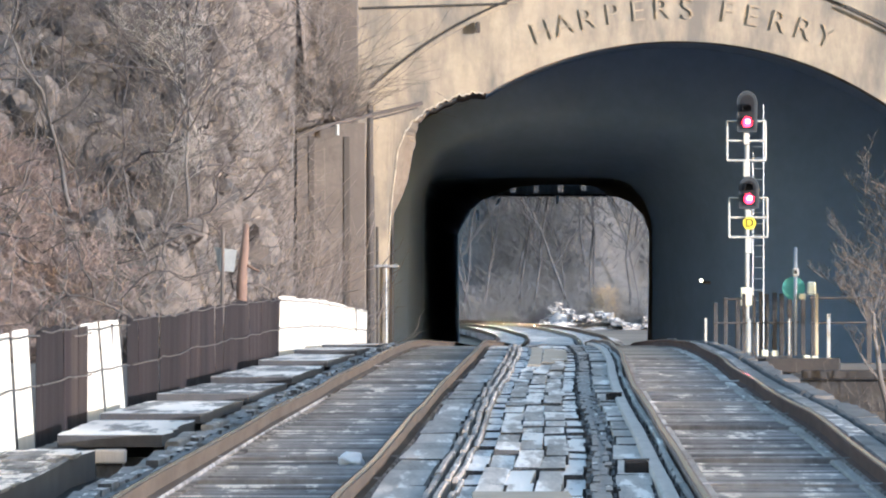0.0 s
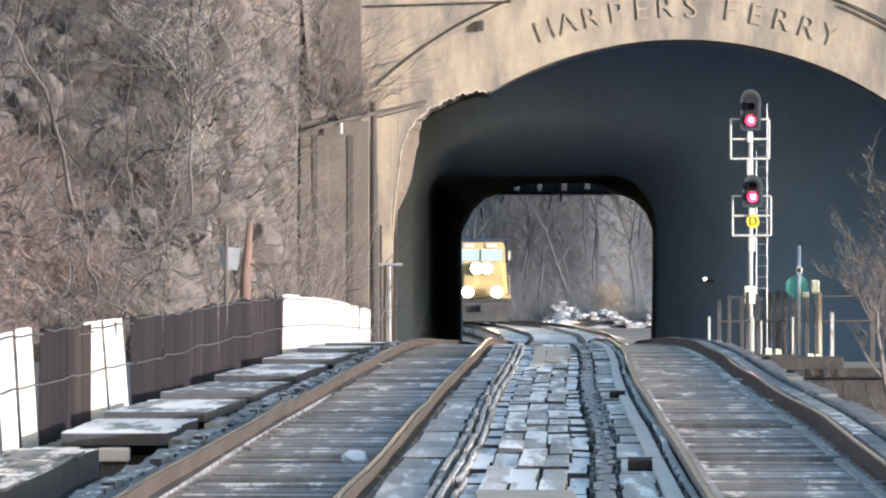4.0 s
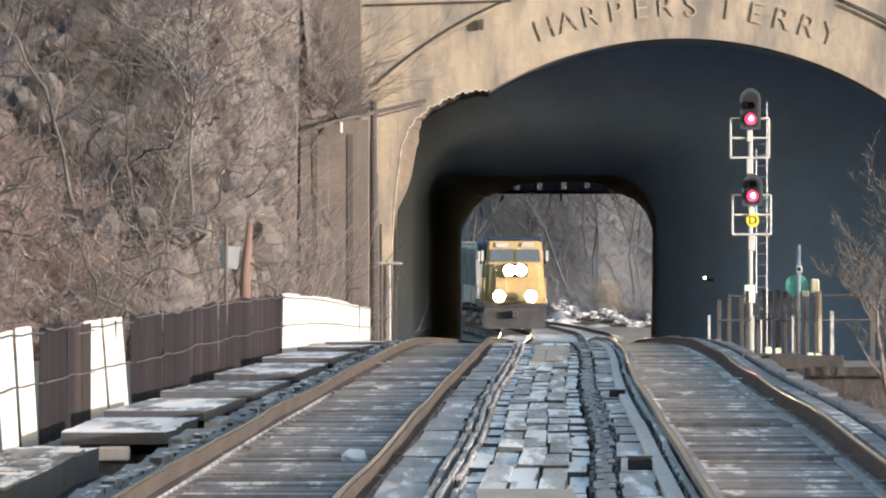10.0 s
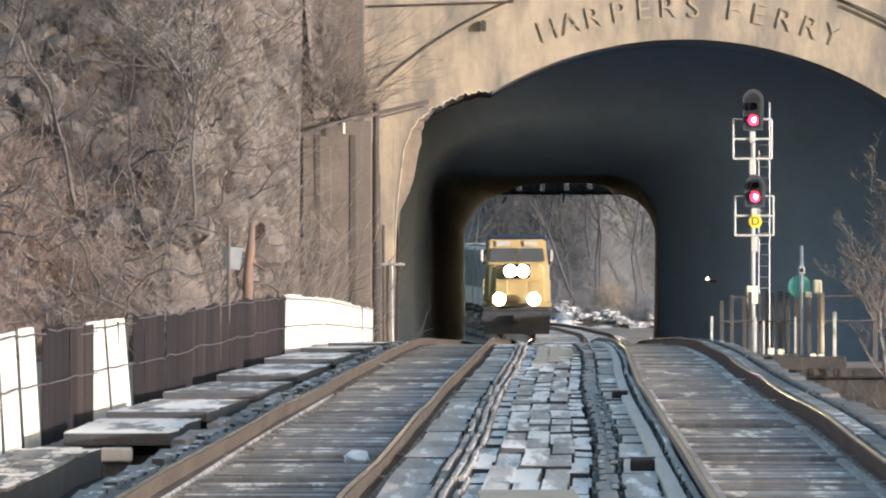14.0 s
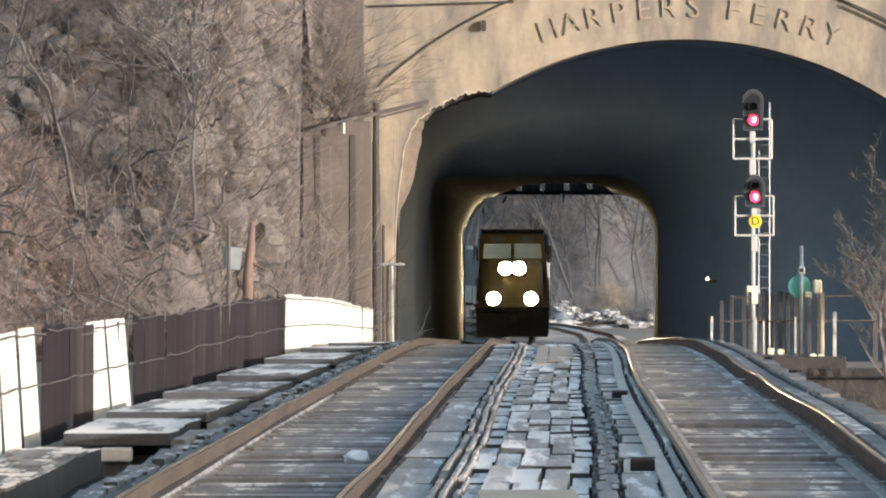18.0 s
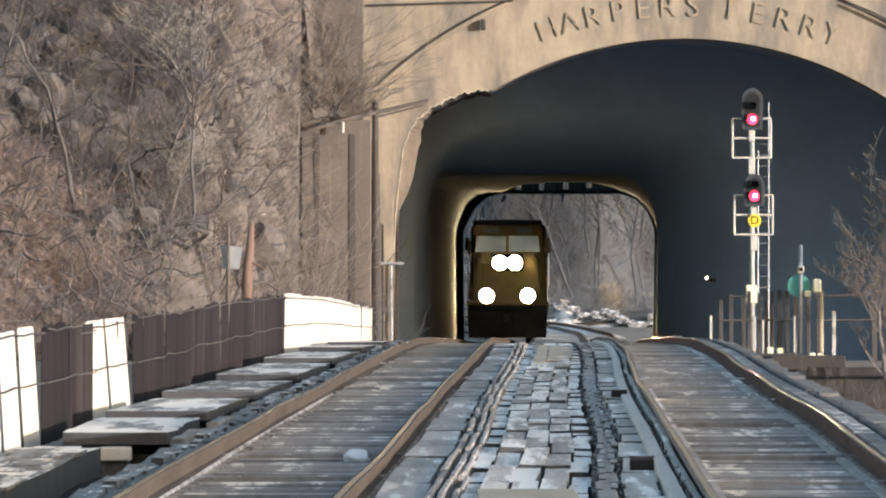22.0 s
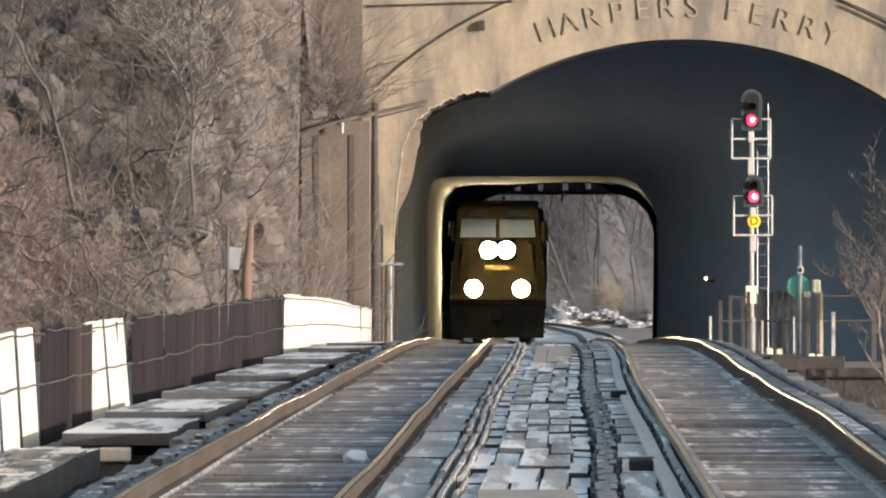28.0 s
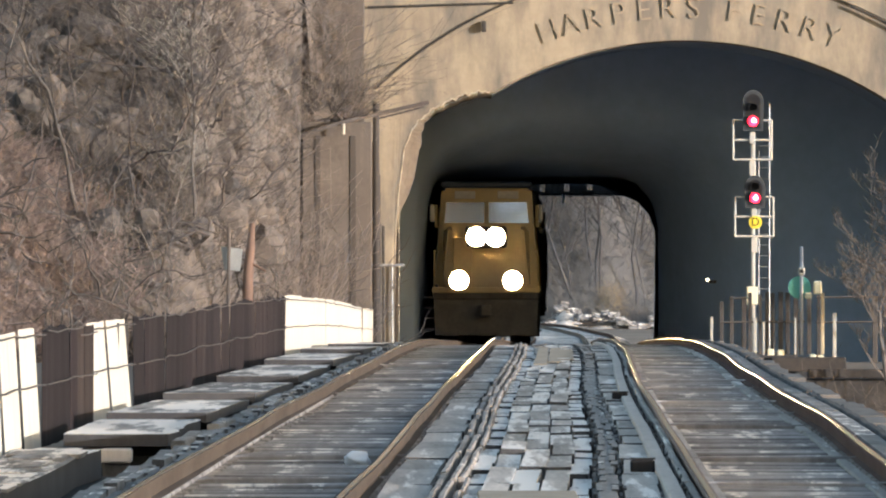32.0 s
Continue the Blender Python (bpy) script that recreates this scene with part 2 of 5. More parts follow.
M = {
    "concrete": material("weathered_concrete", (.272, .223, .16), (.43, .36, .26), .9, scale=.5, fine=4, spread=1.0, third=(.165, .145, .122), third_scale=(1.1, 1, .38), third_noise=.8, third_at=.55, third_soft=.12, bump=.35),
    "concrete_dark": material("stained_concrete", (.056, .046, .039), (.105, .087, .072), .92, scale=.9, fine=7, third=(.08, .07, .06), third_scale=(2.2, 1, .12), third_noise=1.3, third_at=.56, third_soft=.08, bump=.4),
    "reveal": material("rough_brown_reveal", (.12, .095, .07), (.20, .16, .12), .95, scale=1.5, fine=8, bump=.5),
    # the blue of this lining stands for haze in front of it
    "hazed_lining": material("haze_blue_lining", (.36, .475, .66), (.44, .565, .77), .97, scale=.4, fine=3, bump=.3, spec=.08, rough_spread=.02),
    "wing": material("weathered_wing_concrete", (.105, .087, .073), (.19, .158, .132), .92, scale=.9, fine=7, third=(.135, .113, .096), third_scale=(2.6, 1, .10), third_noise=1.3, third_at=.55, third_soft=.09, bump=.5),
    # haze-blue lining whose left side is coloured darker in place of shade
    "darkened": material("side_shaded_lining", (.36, .475, .66), (.44, .565, .77), .97, scale=.5, fine=3, bump=.3, spec=.08, rough_spread=.02, fade=((.23, .30, .42), -.8, 1.4)),
    # bore lining, with the same haze blue put into its colour
    "bore": material("haze_blue_bore_lining", (.36, .44, .55), (.43, .52, .64), .85, scale=.3, fine=2, bump=.0, spec=.12, rough_spread=.04),
    # dark brown for pole and conduits; on the tunnel mouth it stands for shade
    "drain": material("dark_brown_and_mouth_shade", (.045, .039, .035), (.085, .073, .065), .9, scale=1.5, fine=9, stretch=(1, 1, .3), bump=.3),
    # darker than the wall, in place of the shadows along the strokes
    "letter": material("letter_concrete", (.235, .188, .134), (.355, .29, .21), .9, scale=3, fine=20, bump=.2),
    "edge": material("broken_concrete_edge", (.48, .41, .31), (.62, .54, .43), .9, scale=4, fine=18, bump=.3),
    "pipe": material("dark_iron_pipe", (.035, .032, .03), (.09, .075, .06), .7, .3, scale=3, fine=20),
    "tie": material("weathered_tie_timber", (.13, .119, .116), (.46, .432, .42), .85, scale=.8, fine=4, stretch=(2.2, .14, 1), spread=.9, rnd=.8, third=SNOW, third_at=.60, third_soft=.04, third_scale=(3, .16, 1), third_noise=.9, bump=.5),
    "tie_far": material("weathered_tie_timber_joined", (.15, .144, .142), (.48, .468, .46), .85, scale=.8, fine=4, stretch=(2.2, .14, 1), spread=.9, island=.95, third=SNOW, third_at=.635, third_soft=.04, third_scale=(3, .16, 1), third_noise=.9, bump=.5),
    "plank": material("frosted_walkway_plank", (.25, .218, .188), (.70, .62, .55), .85, scale=1.2, fine=5, stretch=(5, .14, 1), spread=.75, rnd=.6, third=SNOW, third_at=.52, third_soft=.035, third_scale=(4, .12, 1), third_noise=1.0, bump=.4),
    "board": material("pale_grey_board", (.41, .36, .315), (.65, .58, .52), .85, scale=1.2, fine=5, stretch=(5, .4, 1), spread=.8, rnd=.4, bump=.3),
    "snow_block": material("snow_capped_block", (.36, .32, .28), (.82, .745, .68), .85, scale=1.2, fine=5, stretch=(5, .2, 1), spread=.6, rnd=.6, third=SNOW, third_at=.43, third_soft=.03, third_scale=(4, .15, 1), third_noise=1.0, bump=.4),
    "snowy": material("snow_dusted_timber", (.085, .08, .076), (.36, .342, .325), .85, scale=1.4, fine=5, stretch=(3, .14, 1), spread=.55, rnd=.4, third=SNOW, third_at=.495, third_soft=.03, third_scale=(2.5, .11, 1), third_noise=.9, bump=.4),
    "timber": material("grey_guard_timber", (.10, .095, .09), (.34, .328, .318), .9, scale=1.2, fine=10, stretch=(1, .35, 1), rnd=.5, island=.6, third=SNOW, third_at=.62, third_soft=.03, third_scale=(5, .6, 1), third_noise=1.2, bump=.6),
    "weathered": material("weathered_brown_plank", (.075, .068, .063), (.21, .192, .178), .9, scale=1.2, fine=8, stretch=(3, .4, 1), spread=.8, rnd=.4, bump=.6),
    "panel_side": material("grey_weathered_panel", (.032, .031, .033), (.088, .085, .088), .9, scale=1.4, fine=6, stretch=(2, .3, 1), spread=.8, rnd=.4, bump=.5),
    "plank_grey": material("grey_frosted_plank", (.225, .20, .175), (.60, .54, .485), .85, scale=1.2, fine=5, stretch=(4, .14, 1), spread=.8, rnd=.7, third=SNOW, third_at=.60, third_soft=.035, third_scale=(4, .12, 1), third_noise=1.0, bump=.4),
    "timber_brown": material("brown_grey_guard_timber", (.15, .13, .115), (.47, .42, .38), .9, scale=1.6, fine=7, stretch=(4, .5, 1), spread=.9, rnd=.15, third=SNOW, third_at=.66, third_soft=.03, third_scale=(6, .3, 1), third_noise=1.2, bump=.6),
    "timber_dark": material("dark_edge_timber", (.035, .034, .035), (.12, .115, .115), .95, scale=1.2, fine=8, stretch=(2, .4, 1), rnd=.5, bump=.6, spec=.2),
    "rail": material("rusty_rail_steel", (.06, .047, .039), (.105, .083, .067), .9, .0, spec=.12, scale=1.5, fine=9, stretch=(1, .2, 1), bump=.25),
    "rail_dark": material("dark_red_rusted_rail_steel", (.085, .050, .041), (.14, .087, .07), .9, .0, spec=.12, scale=1.5, fine=9, stretch=(1, .2, 1), bump=.25),
    "rail_mid": material("greyish_rusted_rail_steel", (.19, .145, .122), (.29, .232, .20), .9, .0, spec=.12, scale=1.5, fine=9, stretch=(1, .2, 1), bump=.25),
    "railtop": material("polished_rail_head", (.46, .31, .17), (.60, .42, .25), .12, .95, scale=1.0, fine=9, stretch=(1, .15, 1), bump=.0, rough_spread=.02),
    "deck": material("dark_bridge_deck", (.022, .022, .023), (.055, .054, .054), .95, spec=.1, scale=.8, fine=6),
    "girder": material("bridge_girder_steel", (.03, .027, .025), (.065, .053, .045), .8, .1, scale=1, fine=8),
    "white_panel": material("white_painted_fence_sheet", (.52, .49, .43), (.62, .59, .52), .8, scale=1.2, fine=8, stretch=(1, 1, .3), rnd=.2, third=(.48, .45, .39), third_at=.66, third_scale=(1, 1, .2), third_noise=1.8, bump=.15),
    "brown_panel": material("rusted_brown_fence_sheet", (.013, .0105, .0115), (.028, .021, .0225), .95, spec=.15, scale=1.1, fine=8, stretch=(1, 1.2, .15), rnd=.5, third=(.058, .045, .042), third_at=.64, third_scale=(1, 1.5, .1), third_noise=1.8, bump=.3),
    "tan_panel": material("faded_reddish_boards", (.028, .021, .0195), (.052, .04, .036), .95, spec=.15, scale=1.1, fine=8, stretch=(1, 1.2, .15), rnd=.5, bump=.3),
    "wire": material("weathered_wire", (.07, .06, .053), (.13, .112, .10), .7, .4, scale=4, fine=20),
    "white_paint": material("white_painted_steel", (.40, .38, .335), (.54, .515, .46), .6, scale=2, fine=14, third=(.42, .36, .28), third_at=.68, third_noise=3, bump=.1),
    "galv": material("galvanised_steel", (.28, .29, .30), (.42, .43, .44), .5, .6, scale=3, fine=20, bump=.1),
    "black": material("black_signal_paint", (.012, .012, .014), (.026, .026, .028), .85, spec=.2, scale=4, fine=20, bump=.1),
    "backing": material("faded_grey_backing_paint", (.030, .034, .038), (.048, .053, .058), .8, scale=4, fine=20, bump=.1),
    "rust": material("rusty_brown_steel", (.055, .048, .045), (.095, .084, .078), .85, .1, scale=2, fine=14, rnd=.3, bump=.3),
    "tan": material("tan_weathered_post", (.42, .33, .20), (.60, .50, .34), .85, scale=2, fine=14, bump=.2),
    "yellow": material("yellow_sign_paint", (.75, .55, .02), (.85, .65, .05), .5, scale=3, fine=16, bump=.05),
    "teal": material("faded_teal_paint", (.10, .36, .30), (.16, .46, .38), .6, scale=3, fine=16, bump=.1),
    "cream": material("cream_paint", (.72, .66, .45), (.80, .75, .55), .6, scale=3, fine=16, bump=.1),
    "sign": material("pale_sign_back", (.27, .28, .28), (.37, .38, .38), .55, .3, scale=2, fine=12, bump=.1),
    "bark": material("grey_brown_bark", (.066, .057, .053), (.145, .127, .116), .95, scale=1.2, fine=14, stretch=(1, 1, .3), rnd=.7, bump=.6),
    # paler copy of the bark, with sunlight put into the colour
    "bark_tan": material("sunlit_tan_bark", (.10, .086, .077), (.185, .162, .145), .95, scale=1.2, fine=14, stretch=(1, 1, .3), rnd=.5, bump=.6),
    "bark_pale": material("pale_bark", (.24, .215, .19), (.38, .345, .305), .9, scale=1.2, fine=12, stretch=(1, 1, .3), rnd=.6, bump=.5),
    "bark_dark": material("dark_bark", (.065, .055, .052), (.13, .108, .095), .95, scale=1.2, fine=14, stretch=(1, 1, .3), rnd=.6, bump=.6),
    "bramble": material("dark_bramble_branches", (.095, .08, .073), (.175, .15, .137), .95, scale=.8, fine=8, island=1.0, bump=0),
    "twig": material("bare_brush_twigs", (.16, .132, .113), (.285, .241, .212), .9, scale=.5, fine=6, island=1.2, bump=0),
    # darker copy of the twigs, with shade put into the colour
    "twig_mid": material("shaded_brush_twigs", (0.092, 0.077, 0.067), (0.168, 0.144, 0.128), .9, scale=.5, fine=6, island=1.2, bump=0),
    # cool even grey that puts haze into the far twigs
    "twig_far": material("haze_tinted_far_twigs", (.152, .153, .158), (.187, .187, .191), .9, scale=.5, fine=6, island=.8, bump=0),
    "twig_red": material("russet_brush_twigs", (.27, .20, .17), (.42, .325, .285), .9, scale=.5, fine=6, island=1.0, bump=0),
    "russet": material("russet_bark", (.13, .08, .06), (.23, .15, .115), .9, scale=2, fine=14, stretch=(1, 1, .3), bump=.5),
    "litter": material("leaf_litter_slope", (.14, .115, .097), (.225, .188, .16), .95, scale=.9, fine=5, third=(.08, .073, .07), third_at=.575, third_noise=.7, third_soft=.1, bump=.8),
    # far slope, greyed to stand for haze
    "far_litter": material("haze_tinted_far_slope", (.165, .163, .165), (.20, .197, .198), .95, scale=.4, fine=3, third=(.24, .23, .22), third_at=.62, third_noise=.3, bump=.6),
    "rock": material("grey_cliff_rock", (.105, .088, .077), (.18, .152, .132), .9, scale=1.0, fine=6, stretch=(1, 1, 1.8), rnd=.6, third=(.062, .058, .058), third_at=.58, third_noise=.8, bump=.9),
    "rock_snow": material("snow_dusted_rock", (.15, .148, .15), (.32, .31, .31), .9, scale=1.2, fine=6, rnd=.6, third=SNOW, third_at=.37, third_noise=1.2, third_soft=.05, bump=.7),
    # far bark, its brown taken out to stand for haze
    "bark_far": material("haze_tinted_far_bark", (.066, .066, .07), (.10, .10, .104), .95, scale=.6, fine=6, rnd=.8, bump=.3),
    "straw": material("dry_straw_grass", (.25, .20, .14), (.36, .295, .21), .9, scale=1, fine=8, island=.5, bump=.4),
    "snow": material("lying_snow", (.74, .77, .82), (.86, .88, .91), .8, scale=2, fine=12, bump=.4),
    "gravel": material("ballast_gravel", (.13, .125, .122), (.27, .26, .25), .95, scale=3, fine=16, third=SNOW, third_at=.49, third_noise=.5, third_soft=.06, bump=.9),
    "earth": material("dark_bank_earth", (.032, .029, .027), (.068, .061, .056), .95, scale=1, fine=8, third=(.09, .082, .075), third_at=.6, third_noise=1.4, bump=.8),
    "plywood": material("tan_plywood", (.30, .245, .18), (.42, .345, .26), .85, scale=2, fine=10, stretch=(2, .3, 1), bump=.3),
    "ground": material("winter_ground", (.14, .11, .085), (.24, .20, .16), .95, scale=.05, fine=1.2, third=(.55, .56, .58), third_at=.66, third_noise=.08, bump=.5),
    "water": material("river_water", (.03, .04, .045), (.05, .06, .065), .12, scale=.3, fine=2, bump=.3, rough_spread=.04),
    "loco_yellow": material("loco_yellow_paint", (.42, .30, .125), (.50, .37, .165), .4, scale=1, fine=9, local=True, bump=.05),
    "loco_dark": material("loco_dark_blue_paint", (.018, .028, .055), (.035, .05, .085), .45, scale=1, fine=9, local=True, bump=.05),
    "loco_grey": material("loco_underframe", (.03, .03, .03), (.07, .065, .06), .8, scale=2, fine=12, local=True, bump=.2),
    "car_grey": material("weathered_grey_car_paint", (.24, .235, .225), (.38, .37, .35), .7, scale=.8, fine=6, stretch=(1, 1, .3), local=True, rnd=.5, third=(.14, .11, .085), third_at=.62, third_noise=1.2, bump=.1),
    "glass": material("dark_window_glass", (.02, .025, .03), (.03, .035, .04), .06, scale=1, fine=4, local=True, bump=0, rough_spread=.02, spec=1.0),
    "windshield": material("silvery_windshield_glass", (.72, .76, .80), (.80, .84, .88), .12, .9, scale=1, fine=4, local=True, bump=0, rough_spread=.02),
    "ice": material("hanging_ice", (.85, .88, .92), (.95, .96, .98), .45, scale=3, fine=12, bump=.2),
    "red_light": glow("red_signal_light", (1.0, .015, .04), 3.5),
    "red_core": glow("red_signal_filament", (1.0, .30, .38), 40.0),
    "white_light": glow("pale_tunnel_light", (1.0, .80, .50), 2.2),
    "headlight": glow("warm_headlight", (1.0, .70, .34), 320.0),
}
M["ice"].node_tree.nodes["Principled BSDF"].inputs["Transmission Weight"].default_value = .1

# ---- ground, river, hill ----
def ground_z(x, y):
    z = -9.0 + 0.3 * fbm(x * .02, y * .02)
    if y > 395:
        k = min(1.0, (y - 395) / 33.0)
        k = k * k * (3 - 2 * k)
        bed = tz(min(y, 1090)) - 0.62
        z = z * (1 - k) + bed * k
    if y > 760:
        side = max(0.0, abs(x - 4) - 60)
        z += min(9, side * .04)
    return z


def lines(*spans):
    out = []
    for a, b, s in spans:
        out += list(np.arange(a, b, s))
    return out + [spans[-1][1]]


gv, gf = sheet(lines((-3000, -300, 300), (-300, -40, 20), (-40, 40, 2.5), (40, 300, 20), (300, 3000, 300)),
               lines((-2500, -100, 300), (-100, 380, 40), (380, 480, 3), (480, 1000, 20), (1000, 4000, 300)), ground_z)
tagged(mesh_object("ground", gv, gf, M["ground"], smooth=True), "winter valley ground along the river and the railway", "ground", kind="structure")
rv, rf = sheet(lines((-3000, 3000, 200)), lines((-200, 400, 40)), lambda x, y: -8.2)
tagged(mesh_object("water", rv, rf, M["water"]), "dark river under the railway bridge", "water", kind="structure")

PORTAL = 468.0          # the near face of the tunnel
FLARE = 482.0           # where the flared mouth begins to narrow
THROAT = 489.0          # where it has narrowed to the bore
FAR = 702.0             # the far end


def hill_z(x, y):
    """The wooded cliff through which the tunnel goes."""
    bend = max(0.0, min(1.0, (x + 7.6) / 3.2)) if x < 0 else 1.0
    rise = max(0.0, y - 441.0 - 9.0 * bend * bend * (3 - 2 * bend) * 1.0)
    if x > -2.55:
        rise = max(0.0, y - 469.0)
    z = -2.3 + 60.0 * (1 - math.exp(-rise / 70.0)) + 0.02 * min(rise, 30) * fbm(x * .18, y * .12, 3.1) * 4
    z += 0.6 * fbm(x * .5, y * .4, 1.7) + 0.22 * fbm(x * 1.7, y * 1.7, 5.0)
    back = max(0.0, y - 640.0)
    z = min(z, 62 - back * .75 + 3 * fbm(x * .03, y * .03, 9)) if back > 0 else z
    if -4.25 < x < -2.55 and y < 480:
        z = 6.2 + max(0.0, y - 466.2) * 3.6 + .25 * fbm(x * 1.5, y * 1.5, 2)
        if x > -3.5 and y < 468:         # the ledge on the wing wall
            z = 6.25
    if -2.7 < x < 19.5:
        z = max(z, 12.2) if PORTAL < y < FAR else z
    if x > 19.4:        # an unseen bank beside the bridge end, added to shade the portal's foot
        k = max(0.0, min(1.0, (y - 434) / 9.0))
        z = max(z, -3.2 + 4.6 * k * k * (3 - 2 * k) + .3 * fbm(x * .3, y * .3, 8))
    if x > 25:
        z = -3.2 + (z + 3.2) * max(0.0, 1 - (x - 25) / 70)
    return max(z, -3.2)


def hill_keep(x, y):
    if -4.3 < x < -2.57:
        return y > 466.3
    if -2.57 < x < 19.5:
        return PORTAL + .8 < y < FAR - .5
    return True


hv, hf = sheet(lines((-420, -60, 30), (-60, -16, 4), (-16, -4.3, .45), (-4.3, -2.57, .346), (-2.57, 19.5, 1.84), (19.5, 60, 4), (60, 420, 30)),
               lines((436, 468.8, .55), (468.8, 500, 1.5), (500, 760, 9)), hill_z, hill_keep)
tagged(mesh_object("hillside", hv, hf, M["litter"], smooth=True), "steep wooded hillside of leaf litter and rock above the tunnel", "hillside", kind="structure")


def far_hill_z(x, y):
    rise = max(0.0, y - 1000.0 - 8 * max(0.0, 2 - x) - 6 * fbm(x * .08, 2.0))
    return -1.6 + 75 * (1 - math.exp(-rise / 80)) + .8 * fbm(x * .3, y * .2, 4) + .3 * fbm(x, y, 6)


fv, ff = sheet(lines((-400, -40, 30), (-40, 60, 2.5), (60, 400, 30)), lines((988, 1060, 2.5), (1060, 1400, 25)), far_hill_z)
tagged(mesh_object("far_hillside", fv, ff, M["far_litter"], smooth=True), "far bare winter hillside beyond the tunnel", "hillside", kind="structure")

# ---- tunnel ----
ARCH_X, ARCH_Z, ARCH_R = 6.93, -2.52, 11.1


def mouth(x):
    """Height of the opening's edge over a place across the portal."""
    if x < -1.57 or x > 16.4:
        return None
    arch = ARCH_Z + math.sqrt(max(0.0, ARCH_R ** 2 - (x - ARCH_X) ** 2))
    if x < 1.27:
        jamb = float(np.interp(x, (-1.57, -1.53, -1.45, -1.31, -1.12, -.85, -.5, 0, .35, .8, 1.27), (2.6, 3.4, 4.15, 5.3, 5.85, 6.2, 6.5, 6.76, 6.92, 7.02, 7.06)))
        return (jamb + .05 * math.sin(x * 23) * math.sin(x * 9))
    return arch


def portal_face():
    bm = bmesh.new()
    xs = sorted(set(list(np.arange(-2.62, -1.6, .12)) + list(np.arange(-1.57, 1.3, .055)) + list(np.arange(1.3, 16.4, .25)) + list(np.arange(16.5, 19.6, .4))))
    low, top = -3.0, 12.6
    cols = []
    for x in xs:
        m = mouth(x)
        z0 = low if m is None else m
        ring = ARCH_Z + math.sqrt(max(0, 13.12 ** 2 - (x - ARCH_X) ** 2))
        zs = list(np.linspace(z0, max(ring, z0 + .05), 7)) + list(np.linspace(max(ring, z0 + .05) + .012, top, 4))
        col = []
        for i, z in enumerate(zs):
            col.append(bm.verts.new((x, PORTAL + (0 if i < 7 else -.16) + .02 * fbm(x * .7, z * .7), z)))
        cols.append((m, col))
    for (ma, a), (mb, b) in zip(cols, cols[1:]):
        for i in range(len(a) - 1):
            bm.faces.new((a[i], b[i], b[i + 1], a[i + 1]))
    # the opening's edge goes back into the wall
    rear = None
    for (m, col), x in zip(cols, xs):
        if m is None:
            rear = None
            continue
        inner = float(np.interp(m, (3.5, 4.3, 5.5, 6.1, 6.5), (.05, .36, .42, .2, .02))) if x < 3 else 0.0
        v = bm.verts.new((x + inner, PORTAL + 1.4, m - .03))
        if rear:
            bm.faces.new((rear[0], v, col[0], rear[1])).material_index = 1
        rear = (v, col[0])
    # the jambs' sides and the left end
    first = next(c for m, c in cols if m is not None)
    a, b = bm.verts.new((-1.57, PORTAL, low)), bm.verts.new((-1.50, PORTAL + 1.4, low))
    c = bm.verts.new((-1.50, PORTAL + 1.4, first[0].co.z))
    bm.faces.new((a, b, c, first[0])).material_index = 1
    e = cols[0][1]
    back = [bm.verts.new((v.co.x, PORTAL + 1.4, v.co.z)) for v in e]
    for i in range(len(e) - 1):
        bm.faces.new((e[i], e[i + 1], back[i + 1], back[i]))
    return bm


portal = thing("tunnel_portal", (ARCH_X, PORTAL, -.6), "warm weathered concrete railway tunnel portal with a wide arch and the station's name", "tunnel portal", kind="structure")
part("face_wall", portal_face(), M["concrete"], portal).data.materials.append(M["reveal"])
part("coping", boxed(-2.7, 19.7, PORTAL - .45, PORTAL + 1.4, 12.6, 13.1, .05), M["concrete"], portal)
# right jamb, and the wall between mouth and hill
part("right_jamb", boxed(16.35, 19.6, PORTAL + .03, PORTAL + 1.4, -3, 12.5), M["concrete"], portal)


def vault(outline_a, ya, outline_b, yb, steps=4):
    verts, faces, n = [], [], len(outline_a)
    for s in range(steps + 1):
        k = s / steps
        for (xa, za), (xb, zb) in zip(outline_a, outline_b):
            verts.append((xa + (xb - xa) * k, ya + (yb - ya) * k, za + (zb - za) * k))
    for s in range(steps):
        for i in range(n - 1):
            faces.append((s * n + i, s * n + i + 1, (s + 1) * n + i + 1, (s + 1) * n + i))
    return verts, faces


mouth_line = [(-1.52, -3.0)] + [(x, mouth(x)) for x in list(np.linspace(-1.5, 1.27, 14)) + list(np.linspace(1.6, 16.3, 30))] + [(16.35, -3.0)]
ov, of = vault(mouth_line, PORTAL + .25, mouth_line, PORTAL + 3, 2)
mv, mf = vault(mouth_line, PORTAL + 3, mouth_line, FLARE, 6)
lining = thing("tunnel_lining", (4, 600, -1), "railway tunnel lining, tinted blue to stand for haze", "tunnel", kind="structure")
mesh_object("mouth_vault", mv, mf, M["hazed_lining"], lining)
# dark sheet over the left wall, and a dark rim, in place of shade
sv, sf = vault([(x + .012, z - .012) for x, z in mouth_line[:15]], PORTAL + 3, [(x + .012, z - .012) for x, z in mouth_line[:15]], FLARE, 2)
mesh_object("stained_side", sv, sf, M["drain"], lining, "dark sheet standing for shade on the mouth's side")
mesh_object("mouth_rim", ov, of, M["drain"], lining, "vault rim coloured dark in place of shade")


